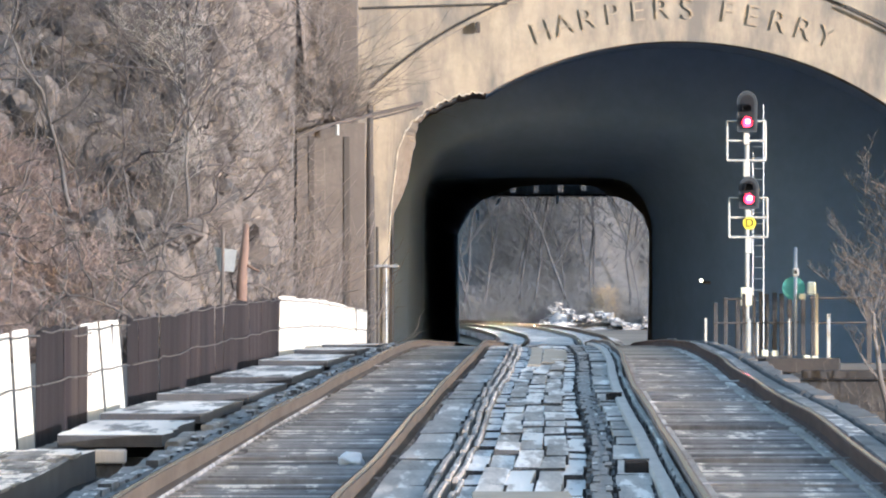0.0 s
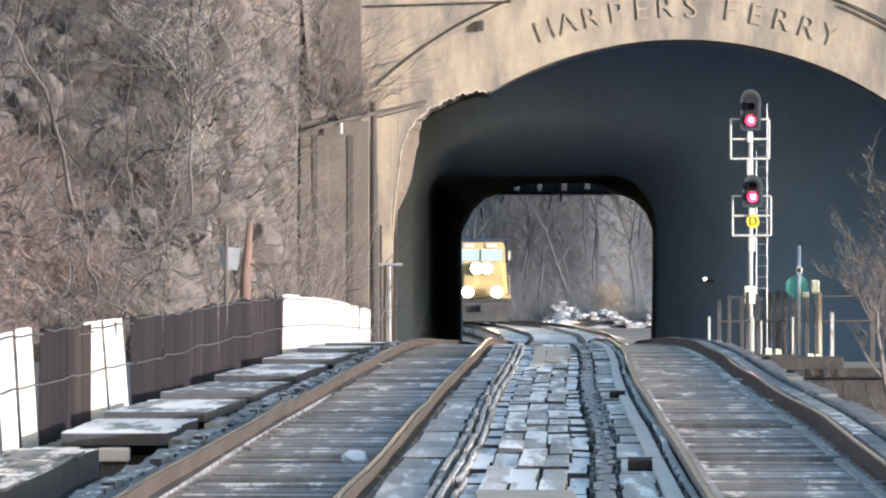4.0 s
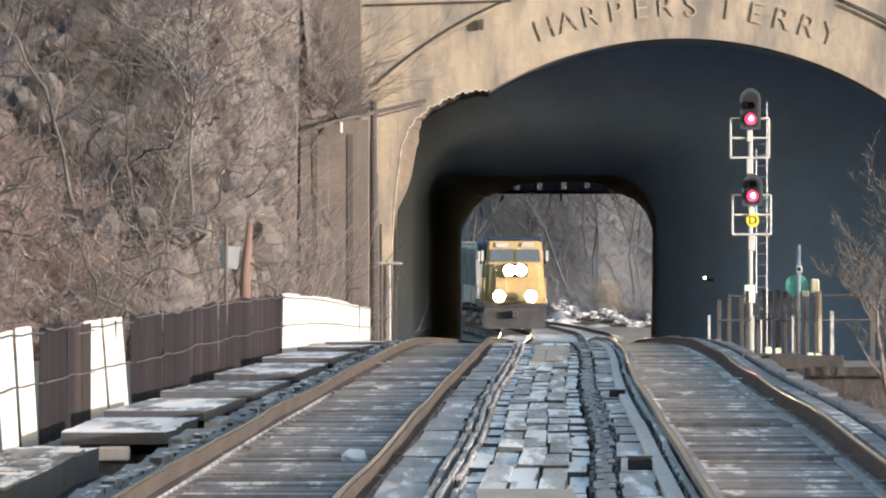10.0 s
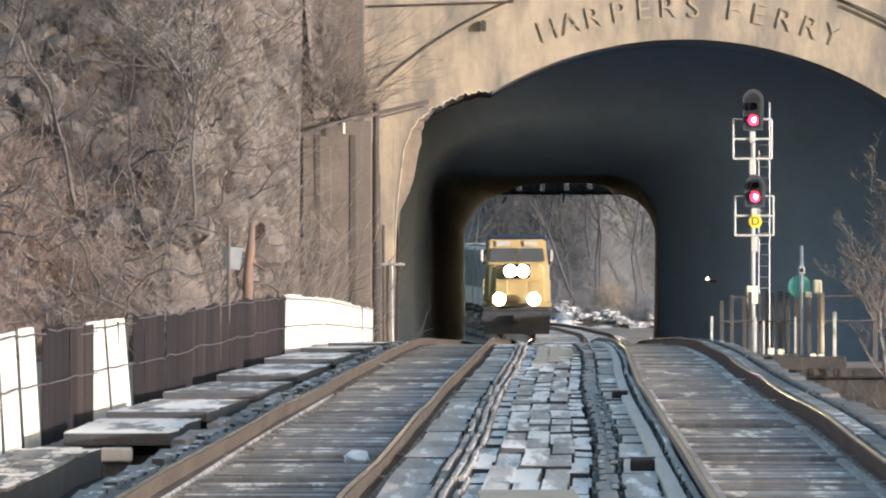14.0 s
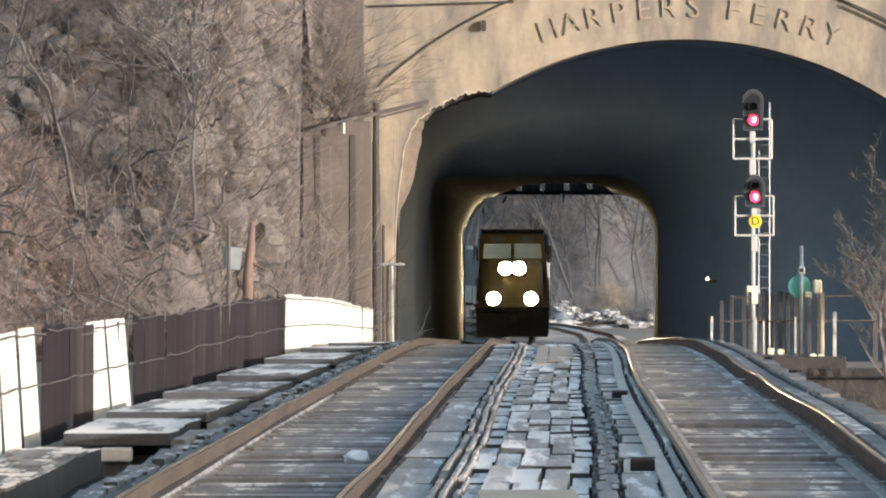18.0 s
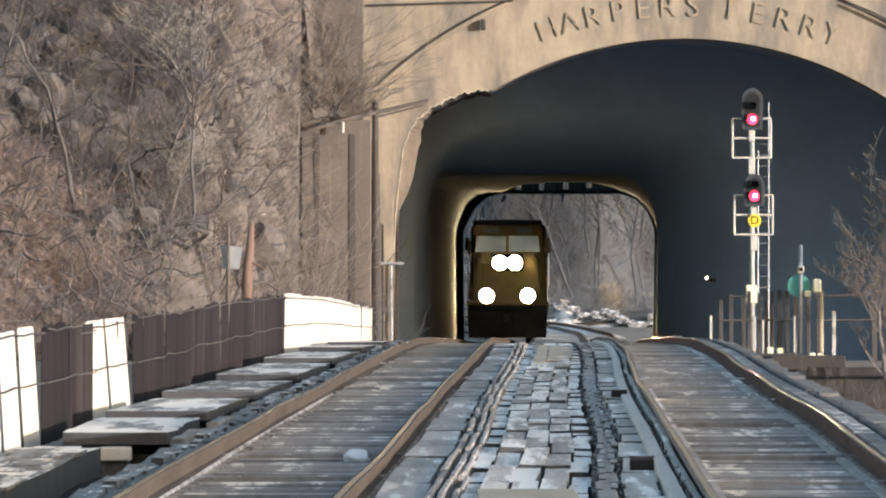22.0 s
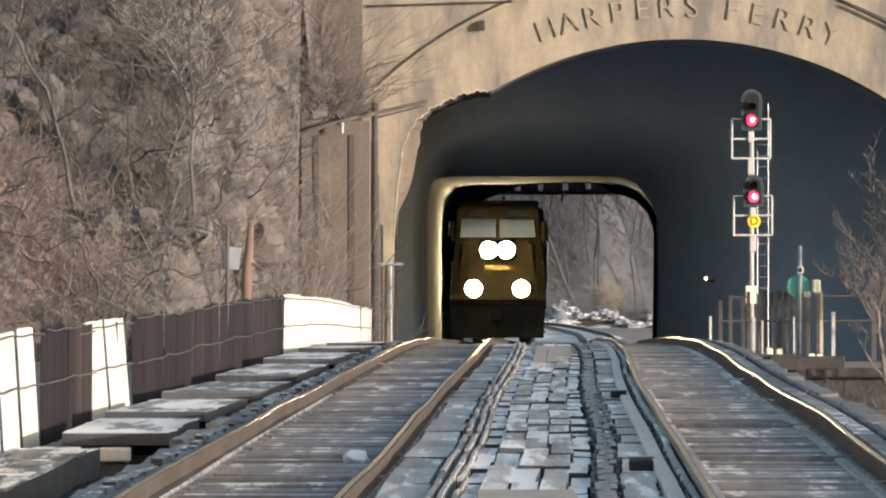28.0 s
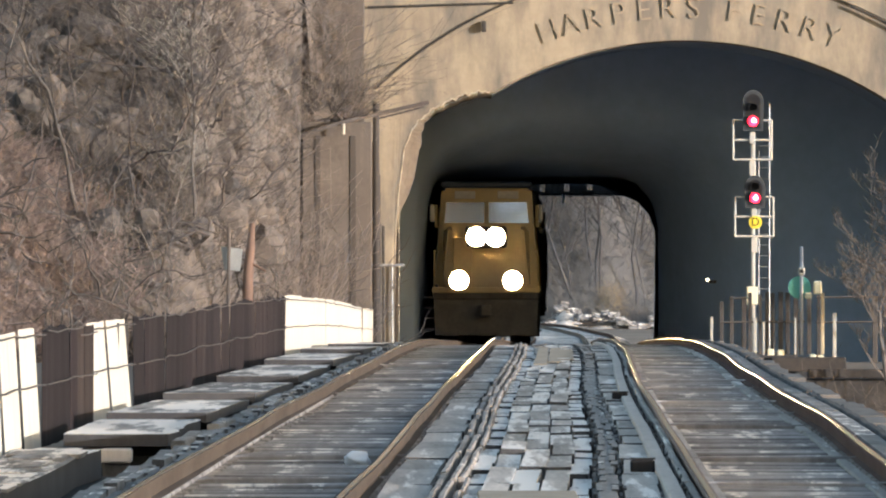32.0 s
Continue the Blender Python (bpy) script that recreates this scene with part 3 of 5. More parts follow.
def bore(y):
    """The two-track bore, as an outline across the tunnel."""
    x, z = tx(y) + .16, tz(y) + .1
    return [(x - 2.27, z - 1.2), (x - 2.30, z + 2.2), (x - 2.32, z + 4.75), (x - 1.75, z + 5.75), (x - 1.25, z + 6.22), (x - .75, z + 6.32),
            (x + 4.7, z + 6.36), (x + 5.3, z + 6.1), (x + 5.85, z + 5.55), (x + 6.12, z + 4.8), (x + 6.1, z + 2.0), (x + 6.02, z - 1.2)]


def throat(y):
    """The narrower opening at the inner end of the flared mouth."""
    x, z = tx(y), tz(y)
    return [(x - 1.80, z - 1.2), (x - 1.80, z + 2.2), (x - 1.80, z + 4.3), (x - 1.74, z + 4.72), (x - 1.5, z + 5.0), (x - .9, z + 5.06),
            (x + 4.1, z + 5.06), (x + 4.6, z + 4.85), (x + 5.05, z + 4.3), (x + 5.24, z + 3.7), (x + 5.26, z + 2.0), (x + 5.24, z - 1.2)]


bv, bf = [], []


def resampled(outline, fractions):
    p = np.array(outline, float)
    run = np.concatenate([[0], np.cumsum(np.linalg.norm(np.diff(p, axis=0), axis=1))])
    at = np.array(fractions) * run[-1]
    return list(zip(np.interp(at, run, p[:, 0]), np.interp(at, run, p[:, 1])))


def crown(x):
    """The arch over the header beam at the far end."""
    return float(np.interp(x, (2.1, 2.5, 2.9, 3.4, 4.1, 4.8, 5.5, 6.0, 6.5, 6.95, 7.35), (5.25, 5.62, 5.88, 6.0, 6.07, 6.08, 6.07, 5.98, 5.81, 5.58, 5.25), left=-9, right=-9))


BORE_STEPS = [i / 90 for i in range(91)]


def section(y):
    """The bore widens slowly from the throat to the arched far end."""
    k = (y - 486.0) / (FAR - 486.0)
    pairs = zip(resampled(throat(y), BORE_STEPS), resampled(bore(y), BORE_STEPS))
    return [(xa + (xb - xa) * k, za + ((max(zb, crown(xb)) if zb > 4.5 else zb) - za) * k) for (xa, za), (xb, zb) in pairs]


ys = list(np.linspace(THROAT, FAR, 31))
for y in ys:
    bv += [(x, y, z) for x, z in section(y)]
nb = len(BORE_STEPS)
for s in range(len(ys) - 1):
    for i in range(nb - 1):
        bf.append((s * nb + i, s * nb + i + 1, (s + 1) * nb + i + 1, (s + 1) * nb + i))
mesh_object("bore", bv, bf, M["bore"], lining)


def funnel():
    """The flare from the wide mouth into the bore."""
    inner = section(THROAT)
    n = 84
    fr = [i / n for i in range(n + 1)]
    wide, tight = resampled(mouth_line, fr), resampled(inner, fr)
    verts, faces, steps = [], [], 14
    for s in range(steps + 1):
        t = s / steps
        k = t ** .30
        y = FLARE + (THROAT + .3 - FLARE) * t ** 1.6
        verts += [(xa + (xb - xa) * k, y, za + (zb - za) * k) for (xa, za), (xb, zb) in zip(wide, tight)]
    for s in range(steps):
        for i in range(n):
            a = s * (n + 1) + i
            faces.append((a, a + 1, a + n + 2, a + n + 1))
    return verts, faces


# the flare's left side has its shade put into the colour
flare_verts, flare_faces = funnel()
mesh_object("flare", flare_verts, flare_faces, M["darkened"], lining, smooth=True)


def ring_wall(inner, y, outer_x0, outer_x1, top, low):
    """A wall with the bore's opening through it."""
    bm = bmesh.new()
    a = [bm.verts.new((x, y, z)) for x, z in inner]
    n = len(inner)
    out = []
    for i, (x, z) in enumerate(inner):
        if i < 3:
            out.append((outer_x0, low if i == 0 else z))
        elif i >= n - 3:
            out.append((outer_x1, low if i == n - 1 else z))
        else:
            out.append((outer_x0 + (outer_x1 - outer_x0) * (i - 3) / (n - 7), top))
    b = [bm.verts.new((x, y, z)) for x, z in out]
    for i in range(n - 1):
        bm.faces.new((a[i], b[i], b[i + 1], a[i + 1]))
    return bm


far_portal = thing("far_tunnel_portal", (5, FAR, -2), "far concrete portal of the tunnel in shade", "tunnel portal", kind="structure")
# darker concrete than the near portal's carries this face's shade
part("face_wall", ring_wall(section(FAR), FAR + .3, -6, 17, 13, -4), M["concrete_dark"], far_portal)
BEAM = max(z for x, z in bore(FAR))
SLOTS = ((2.98, 3.23, 5.43, 5.70), (4.02, 4.23, 5.43, 5.90), (5.09, 5.32, 5.45, 5.95), (6.11, 6.34, 5.52, 5.82))


def tympanum():
    """Boarding under the arch, with four upright slots left open in it."""
    bm = bmesh.new()
    edges = sorted({e for x0, x1, _, _ in SLOTS for e in (x0, x1)} | {round(2.25 + .26 * i, 3) for i in range(21)})
    for x0, x1 in zip(edges, edges[1:]):
        m = (x0 + x1) / 2
        top, low = max(crown(x0), crown(x1)) + .1, BEAM
        gap = next((q for q in SLOTS if q[0] < m < q[1]), None)
        for z0, z1 in ((low, gap[2]), (gap[3], top)) if gap else ((low, top),):
            if z1 > z0 + .01:
                box(bm, x0, x1, FAR + .05, FAR + .28, z0, z1)
    return bm


part("tympanum", tympanum(), M["plank"], far_portal, "grey boarding under the arch with four open slots")
part("header_beam", boxed(2.1, 7.5, FAR - .1, FAR + .04, BEAM, BEAM + .09, .01), M["black"], far_portal, "dark beam across the far opening")
for x, z0, drop, lean in ((5.08, BEAM, .34, -.04), (2.52, BEAM - .12, .26, -.18), (1.52, 4.62, .42, .05)):
    part("icicle", tubed([(x, FAR - .2, z0 + .05), (x + lean * .5, FAR - .2, z0 - drop * .5), (x + lean, FAR - .2, z0 - drop)], [.07, .06, .03], 7), M["ice"], far_portal, "pale ice hanging at the far opening")


# ---- bridge deck and tracks ----
ON, OFF = -40.0, 446.0
bridge = thing("railway_bridge", (0, 200, -2), "open-deck railway bridge with steel girders", "bridge", kind="structure")
mesh_object("deck", *sweep([(-3.05, -.62), (5.75, -.62), (5.75, -.50), (-3.05, -.50)], ON, OFF, 4), M["deck"], bridge)
for off in (-2.8, -.8, .8, 3.2, 4.8, 5.6):
    mesh_object("girder", *sweep([(off - .12, -2.4), (off + .12, -2.4), (off + .12, -.63), (off - .12, -.63)], ON, OFF, 8), M["girder"], bridge)
for y in (20, 110, 200, 290, 380):
    part("pier", boxed(tx(y) - 3.5, tx(y) + 6.5, y - 1.2, y + 1.2, -10, -2.3, .2), M["concrete_dark"], bridge, "stone bridge pier standing in the river")

RAIL = [(-.037, 0), (.037, 0), (.037, -.03), (.009, -.045), (.009, -.13), (.075, -.145), (.075, -.17), (-.075, -.17), (-.075, -.145), (-.009, -.13), (-.009, -.045), (-.037, -.03)]


def lift_right(y):
    return float(np.interp(y, GRID, RIGHT_Z)) - tz(y)


def right_shift(y):
    return float(np.interp(y, GRID, RIGHT_X))


def wander_of(k, lift, right=False):
    def f(y):
        near_end = right_shift(y) if right else 0.0
        fade = max(0.0, min(1.0, (430 - y) / 60))
        return near_end + (.008 * math.sin(y / 7.1 + k * 2.3) + .004 * math.sin(y / 3.7 + k)) * fade, lift(y) + .008 * math.sin(y / 8.3 + k * 1.7) * fade
    return f


def rail_of(track, offset, k, lift, mat):
    w = wander_of(k, lift, offset > 2)
    v, f = sweep([(u + offset, h - .004) for u, h in RAIL], -40, 1200, 2.5, w)
    mesh_object("rail", v, f, mat, track, "rust-brown steel rail with a polished head")
    v, f = sweep([(offset - .022, -.004), (offset + .022, -.004), (offset + .019, .002), (offset - .019, .002)], -40, 1200, 2.5, w)
    mesh_object("rail_head", v, f, M["railtop"], track, "shiny worn running surface")


def no_lift(y):
    return 0.0


tie_mesh = boxed(-1.3, 1.3, -.115, .115, -.20, 0, .012)
tie_data = bpy.data.meshes.new("tie")
tie_mesh.to_mesh(tie_data)
tie_mesh.free()
tie_data.materials.append(M["tie"])


plate_mesh = boxed(-.16, .16, -.09, .09, -.02, .006)
box(plate_mesh, -.105, -.078, -.02, .02, .0, .035)
box(plate_mesh, .078, .105, -.02, .02, .0, .035)
plate_data = bpy.data.meshes.new("tie_plate")
plate_mesh.to_mesh(plate_data)
plate_mesh.free()
plate_data.materials.append(M["tie"])


def joined_boxes(name, boxes, mat, parent, label=""):
    """Many small boxes as one mesh; each is (x, y, z of the top's centre, half sizes, height, turn)."""
    verts, faces = [], []
    for x, y, z, hx, hy, h, r in boxes:
        c, s = math.cos(r), math.sin(r)
        k = len(verts)
        for dz in (0, -h):
            for ax, ay in ((-hx, -hy), (hx, -hy), (hx, hy), (-hx, hy)):
                verts.append((x + ax * c - ay * s, y + ax * s + ay * c, z + dz))
        faces += [tuple(k + i for i in f) for f in ((0, 1, 2, 3), (7, 6, 5, 4), (0, 4, 5, 1), (1, 5, 6, 2), (2, 6, 7, 3), (3, 7, 4, 0))]
    ob = mesh_object(name, verts, faces, mat, parent, label)
    return tagged(ob, kind="stuff")


def track(name_label, offset, lift, seed):
    t = thing("railway_track", (offset, 200, 0), name_label, "railway track", "bridge tracks", kind="structure")
    for k in (0, 1):
        rail_of(t, offset + (k - .5) * GAUGE, seed + k, lift, M[("rail_mid", "rail_dark")[k] if offset else "rail"])
    r = random.Random(seed)
    y, i, rest = 104.0, 0, [(tx(b) + offset, b, tz(b) + lift(b) - .175 + r.gauss(0, .008), 1.3, .115, .2, r.gauss(0, .008)) for b in np.arange(-38, 103.6, .56)]
    while y < 1195:
        rough = 1.0 if y < 445 else .3
        dz = rough * (r.gauss(0, .0065) + .03 * max(0, noise.noise(Vector((y * .23, offset, seed)))) + (.03 if r.random() < .03 else 0))
        z = tz(y) + lift(y) - .175 + min(dz, .05)
        x = tx(y) + offset + r.gauss(0, .03)
        if i < 170:
            for side in (-1, 1):
                piece("tie_plate", plate_data, (tx(y) + offset + side * GAUGE / 2 + (right_shift(y) if offset > 2 else 0.0), y, tz(y) + lift(y) - .163), t)
        if i < 300:
            piece("tie", tie_data, (x, y, z), t, (0, r.gauss(0, .006), r.gauss(0, .008)))
        else:
            rest.append((x, y, z, 1.3, .115, .2, r.gauss(0, .008)))
        i += 1
        y += .56 if y < 446 else .62
    joined_boxes("tie_row", rest, M["tie_far"], t, "weathered ties")
    return t


# ---- guard timbers, walkways ----
def timber_run(name, offset, width, top, height, y0, y1, length, mat, label, seed, jitter=.012, tilt=.006, gap=.05, lift=None, group=""):
    """A run of timbers laid end to end, each its own piece, slightly uneven."""
    run = thing(name, (tx(y0) + offset, y0, tz(y0) + top), label, "timber walkway" if "walk" in name else "guard timber", group, kind="structure")
    r = random.Random(seed)
    y = y0
    bmu = boxed(-.5, .5, -.5, .5, -1, 0)
    data = bpy.data.meshes.new("timber")
    bmu.to_mesh(data)
    bmu.free()
    data.materials.append(mat)
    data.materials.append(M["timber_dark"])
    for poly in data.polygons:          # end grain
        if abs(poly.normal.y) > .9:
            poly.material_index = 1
    while y < y1:
        ln = length * r.uniform(.75, 1.3)
        m = y + ln / 2
        slope = (tz(m + .5) - tz(m - .5))
        yaw = -(tx(m + .5) - tx(m - .5))
        z = tz(m) + top + r.gauss(0, jitter) + (lift(m) if lift else 0)
        piece("plank" if "walk" in name else "timber", data, (tx(m) + offset + r.gauss(0, .012), m, z), run,
              (slope + r.gauss(0, tilt * .4), r.gauss(0, .02), yaw + r.gauss(0, .0015)), (width * r.uniform(.9, 1.04), ln - gap, height))
        y += ln
    return run


def guard_run(offset, width, top, height, y0, y1, length, mat, label, seed, rough=.010, lift=None, right=False):
    """Long baulks laid end to end, each following the line of the track, worn uneven along the way."""
    run = thing("guard_timber", (tx(y0) + offset, y0, tz(y0) + top), label, "guard timber", "guard timbers", kind="structure")
    r = random.Random(seed)
    y = y0
    while y < y1:
        ln = length * r.uniform(.7, 1.3)
        dx, dz = r.gauss(0, .012), r.gauss(0, rough * .5)

        def wander(a):
            worn = rough * (fbm(a * .35, seed, 1.0, 3) + .5 * fbm(a * 1.3, seed, 2.0, 2))
            return dx + .7 * rough * fbm(a * .3, seed, 5.0, 2) + (right_shift(a) if right else 0), dz + worn + (lift(a) if lift else 0)
        w = width / 2 * r.uniform(.9, 1.05)
        v, f = sweep([(offset - w, top - height), (offset + w, top - height), (offset + w, top - .015), (offset + w - .012, top), (offset - w + .012, top), (offset - w, top - .015)],
                     y, min(y + ln - .08, y1), .8, wander)
        mesh_object("timber", v, f, mat, run)
        y += ln
    return run


track("left railway track with rusty rails on frosted timber ties", 0.0, no_lift, 11)
track("right railway track with rusty rails on frosted timber ties", APART, lift_right, 23)

# planked walkway between the tracks
for k, off in enumerate((1.745, 1.96, 2.175)):
    timber_run("plank_walkway", off, .205, -.085, .09, 113, 330, 6.5, M["plank"], "frosted grey plank walkway between the tracks", 40 + k, .009, .004, .3, group="walkway planks")
for k, (off, w) in enumerate(((1.565, .145), (2.36, .15))):
    timber_run("plank_walkway", off, w, -.12, .12, 113, 330, 3.4, M["snow_block"], "short snow-covered blocks beside the plank walkway", 50 + k, .010, .005, .2, group="walkway planks")
for k, (off, w, top, ln) in enumerate(((1.305, .055, -.075, 6), (1.39, .055, -.068, 5), (1.472, .045, -.074, 7), (2.575, .15, -.085, 14))):
    guard_run(off, w, top, .16, 100, 335, ln, M["timber_brown"], "weathered frosted guard timber beside the walkway", 60 + k, .015)
for k, (off, w) in enumerate(((2.525, .05), (2.62, .055))):
    timber_run("guard_timber", off, w, -.079, .03, 113, 335, 3.2, M["timber_brown"], "short worn cleats and bolts on the guard timber", 66 + k, .005, .003, .6, group="guard timbers")
# dark strips laid in place of the open cracks along the guard timber
for k, (off, w) in enumerate(((2.478, .034), (2.672, .024))):
    timber_run("guard_timber", off, w, -.098, .08, 102, 335, 1.9, M["timber_dark"], "dark jagged strips in place of the open joint beside the guard timber", 166 + k, .012, .012, .1, group="guard timbers")
# between rail and guard timber
for k, (off, w, lf) in enumerate(((1.06, .36, None), (2.82, .27, lift_right))):
    timber_run("plank_walkway", off, w, -.12, .1, 113, 330, 6.0, M["plank_grey"], "grey frosted planks beside the rail", 70 + k, .006, .003, .06, lift=lf, group="walkway planks")
guard_run(3.03, .115, -.07, .1, 100, 345, 50.0, M["board"], "straight frosted grey board beside the rail", 75, .004, lift_right, True)
guard_run(3.102, .024, -.078, .1, 100, 345, 1.1, M["timber_dark"], "dark jagged joint along the board", 77, .03, lift_right, True)
guard_run(3.15, .062, -.066, .1, 100, 345, 18.0, M["plank_grey"], "narrow worn strip beside the rail", 76, .008, lift_right, True)
# outer guard timbers
guard_run(-1.22, .13, -.10, .14, 113, 440, 9.0, M["timber"], "rough broken guard timber along the tie ends", 80, .034)
guard_run(-1.04, .09, -.13, .12, 113, 440, 6.0, M["timber"], "rough broken guard timber along the tie ends", 81, .03)
timber_run("guard_timber", -1.13, .10, -.10, .1, 113, 330, 2.4, M["timber"], "broken blocks wedged along the tie ends", 84, .022, .012, .5, group="guard timbers")
guard_run(4.90, .20, -.025, .14, 113, 440, 24.0, M["timber"], "grey frosted plank beside the rail", 83, .006, lift_right, True)
guard_run(5.06, .08, -.005, .2, 113, 440, 32.0, M["timber_dark"], "dark guard timber along the deck's outer edge", 82, .022, lift_right, True)
guard_run(5.25, .25, -.055, .14, 113, 440, 7.0, M["weathered"], "weathered outer plank along the deck's edge", 85, .03, lift_right, True)
guard_run(4.575, .13, -.15, .03, 113, 440, 30.0, M["plank_grey"], "frosted strip along the rail's foot", 86, .003, lift_right, True)
guard_run(3.36, .09, -.15, .03, 113, 400, 30.0, M["plank_grey"], "frosted strip along the rail's foot", 87, .003, lift_right, True)
ledge = thing("lower_walkway", (tx(160) - 1.9, 160, tz(160) - .3), "grey snow-dusted timber ledge under the side walkway panels", "walkway", kind="structure")
v, f = sweep([(-2.86, -.45), (-1.32, -.45), (-1.32, -.34), (-2.86, -.34)], 151, 440, 2, lambda y: (0, .012 * fbm(y * .8, 4.0)))
mesh_object("boards", v, f, M["timber_dark"], ledge)

near = []
nr = random.Random(90)
for off, w, ln, top in ((1.76, .105, 4.2, -.085), (1.985, .105, 4.2, -.085), (2.21, .105, 4.2, -.085), (1.06, .17, 4.2, -.145), (2.90, .17, 4.2, -.09), (5.05, .2, 4.2, -.09), (-2.1, .5, 6, -.2), (-2.6, .25, 6, -.2)):
    y = -38.0
    while y < 112:
        near.append((tx(y) + off, y + ln / 2, tz(y) + top + nr.gauss(0, .006), w, ln / 2 - .03, .09, nr.gauss(0, .001)))
        y += ln
near_walk = thing("plank_walkway", (tx(40) + 2, 40, tz(40) - .1), "frosted grey plank walkways on the near end of the bridge", "timber walkway", "walkway planks", kind="structure")
joined_boxes("plank_rows", near, M["plank"], near_walk, "frosted planks")

# raised side walkway, panel by panel
side_walk = thing("side_walkway", (-3.3, 112, 0), "snow-dusted timber side walkway in stepped panels along the fence", "walkway", kind="structure")
for y0, y1, za, zb, h, edge in ((92, 147.5, -.235, -.235, .27, -2.14), (150, 163, -.12, -.10, .11, -1.55), (165.5, 187, -.05, -.10, .10, -1.5), (190, 215, -.04, -.11, .10, -1.45),
                                (218, 246, -.045, -.11, .10, -1.45), (250, 281, -.05, -.12, .10, -1.45), (285, 322, -.06, -.12, .10, -1.45), (326, 376, -.07, -.11, .08, -1.45), (380, 440, -.08, -.10, .08, -1.45)):
    bm = bmesh.new()
    n, verts, faces = 10, [], []
    for i in range(n + 1):
        y = y0 + (y1 - y0) * i / n
        e = .06 * fbm(y * .9, 3.3)
        z = tz(y) + za + (zb - za) * i / n
        right, inner = edge + e, -2.88 if y0 < 100 else -2.56 + .05 * fbm(y * .7, 8.1)
        verts += [(tx(y) + inner, y, z), (tx(y) + right, y, z + .01 * fbm(y, 1.2)), (tx(y) + right, y, z - h), (tx(y) + inner, y, z - h)]
    for i in range(n):
        for j in range(4):
            a, b = i * 4 + j, i * 4 + (j + 1) % 4
            faces.append((a, b, b + 4, a + 4))
    faces += [(0, 1, 2, 3), (n * 4 + 3, n * 4 + 2, n * 4 + 1, n * 4)]
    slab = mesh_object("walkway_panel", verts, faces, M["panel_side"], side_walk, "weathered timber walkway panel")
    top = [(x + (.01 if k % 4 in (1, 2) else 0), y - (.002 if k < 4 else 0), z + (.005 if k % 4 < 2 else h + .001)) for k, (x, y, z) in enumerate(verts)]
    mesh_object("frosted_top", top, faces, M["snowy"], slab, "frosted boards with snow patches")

pr = random.Random(17)
for i in range(22):         # broken boards lying on the near panel
    y = 116 + 31 * i / 22 + pr.uniform(-.4, .4)
    ln, th, x1 = pr.uniform(1.2, 4.5), pr.uniform(.015, .045), pr.uniform(-2.30, -2.12)
    z = tz(y) - .235
    broken = thing("broken_board", (tx(y) - 2.5, y, z), "frosted broken board lying on the near walkway panel", "board", "broken boards")
    bm = boxed(tx(y) + x1 - pr.uniform(.3, .75), tx(y) + x1, y, min(y + ln, 147.3), z - .01, z + th, .008)
    part("board", bm, M["snowy"], broken)

# ---- fence ----
def fence_x(y):
    return tx(y) - 2.93


def fence_run(y0, y1, mat, label, seed, width, depth, height=1.17, low=-.30, slant=0.0, gap=.04, wave=.02, vary=.2):
    f = thing("fence", (fence_x(y0), y0, tz(y0) + low), label, "fence", "bridge fence", kind="")
    r = random.Random(seed)
    y = y0
    while y < y1 - .2:
        w = min(width * r.uniform(1 - vary, 1 + vary), y1 - y)
        verts, faces = [], []
        lift, lean = r.gauss(0, .018), r.gauss(0, .012) - slant
        n = 6
        for i in range(n + 1):
            yy = y + (w - (gap if y + w < y1 - .2 else 0)) * i / n
            out = depth * math.sin(math.pi * i / n) + .5 * wave * math.sin(yy * 5)
            for d in (0, -.006):
                verts.append((fence_x(yy) + out + d, yy, tz(yy) + low))
                verts.append((fence_x(yy) + out + d + lean, yy, tz(yy) + low + height + lift + wave * (math.sin(yy * 1.3 + seed) + .6 * math.sin(yy * .47 + 2 * seed))))
        for i in range(n):
            a = i * 4
            b = a + 4
            faces += [(a, b, b + 1, a + 1), (a + 2, a + 3, b + 3, b + 2), (a + 1, b + 1, b + 3, a + 3)]
        faces += [(0, 1, 3, 2), (n * 4, n * 4 + 2, n * 4 + 3, n * 4 + 1)]
        mesh_object("fence_sheet", verts, faces, mat, f)
        y += w
    # wires that hold the sheets
    for h in (.61, height - .07 if wave < .01 else height - .015):
        pts, yy = [], y0
        while yy < y1:
            pts.append((fence_x(yy) + depth + .03 - slant * h, yy, tz(yy) + low + h + r.gauss(0, .012)))
            yy += 3.0
        pts.append((fence_x(y1) + depth + .035, y1, tz(y1) + low + h))
        part("wire", tubed(pts, .009, 5), M["wire"], f, "rusty wire")
    yy = y0
    while yy < y1:
        part("post", boxed(fence_x(yy) - .14, fence_x(yy) - .06, yy, yy + .08, tz(yy) + low - .3, tz(yy) + low + height - .04), M["rust"], f)
        yy += 12.0
    return f


fence_run(118, 155.5, M["white_panel"], "white-painted sheet fence wired to posts along the bridge", 3, 5.6, .010, slant=.05, gap=1.0, wave=.004, vary=.08)
fence_run(155.8, 167.5, M["brown_panel"], "rust-brown corrugated sheet fence along the bridge", 4, 3.2, .03, 1.15)
fence_run(167.5, 173.6, M["tan_panel"], "faded reddish-brown timber boards in the bridge fence", 8, 3.1, .008, 1.13, wave=.004)
fence_run(174, 189.5, M["white_panel"], "short white-painted sheet fence wired to posts", 5, 7.75, .006, 1.16, slant=.065, gap=1.1, wave=.004, vary=.0)
fence_run(190, 288.5, M["brown_panel"], "long rust-brown corrugated sheet fence along the bridge", 6, 5.0, .035, 1.16)
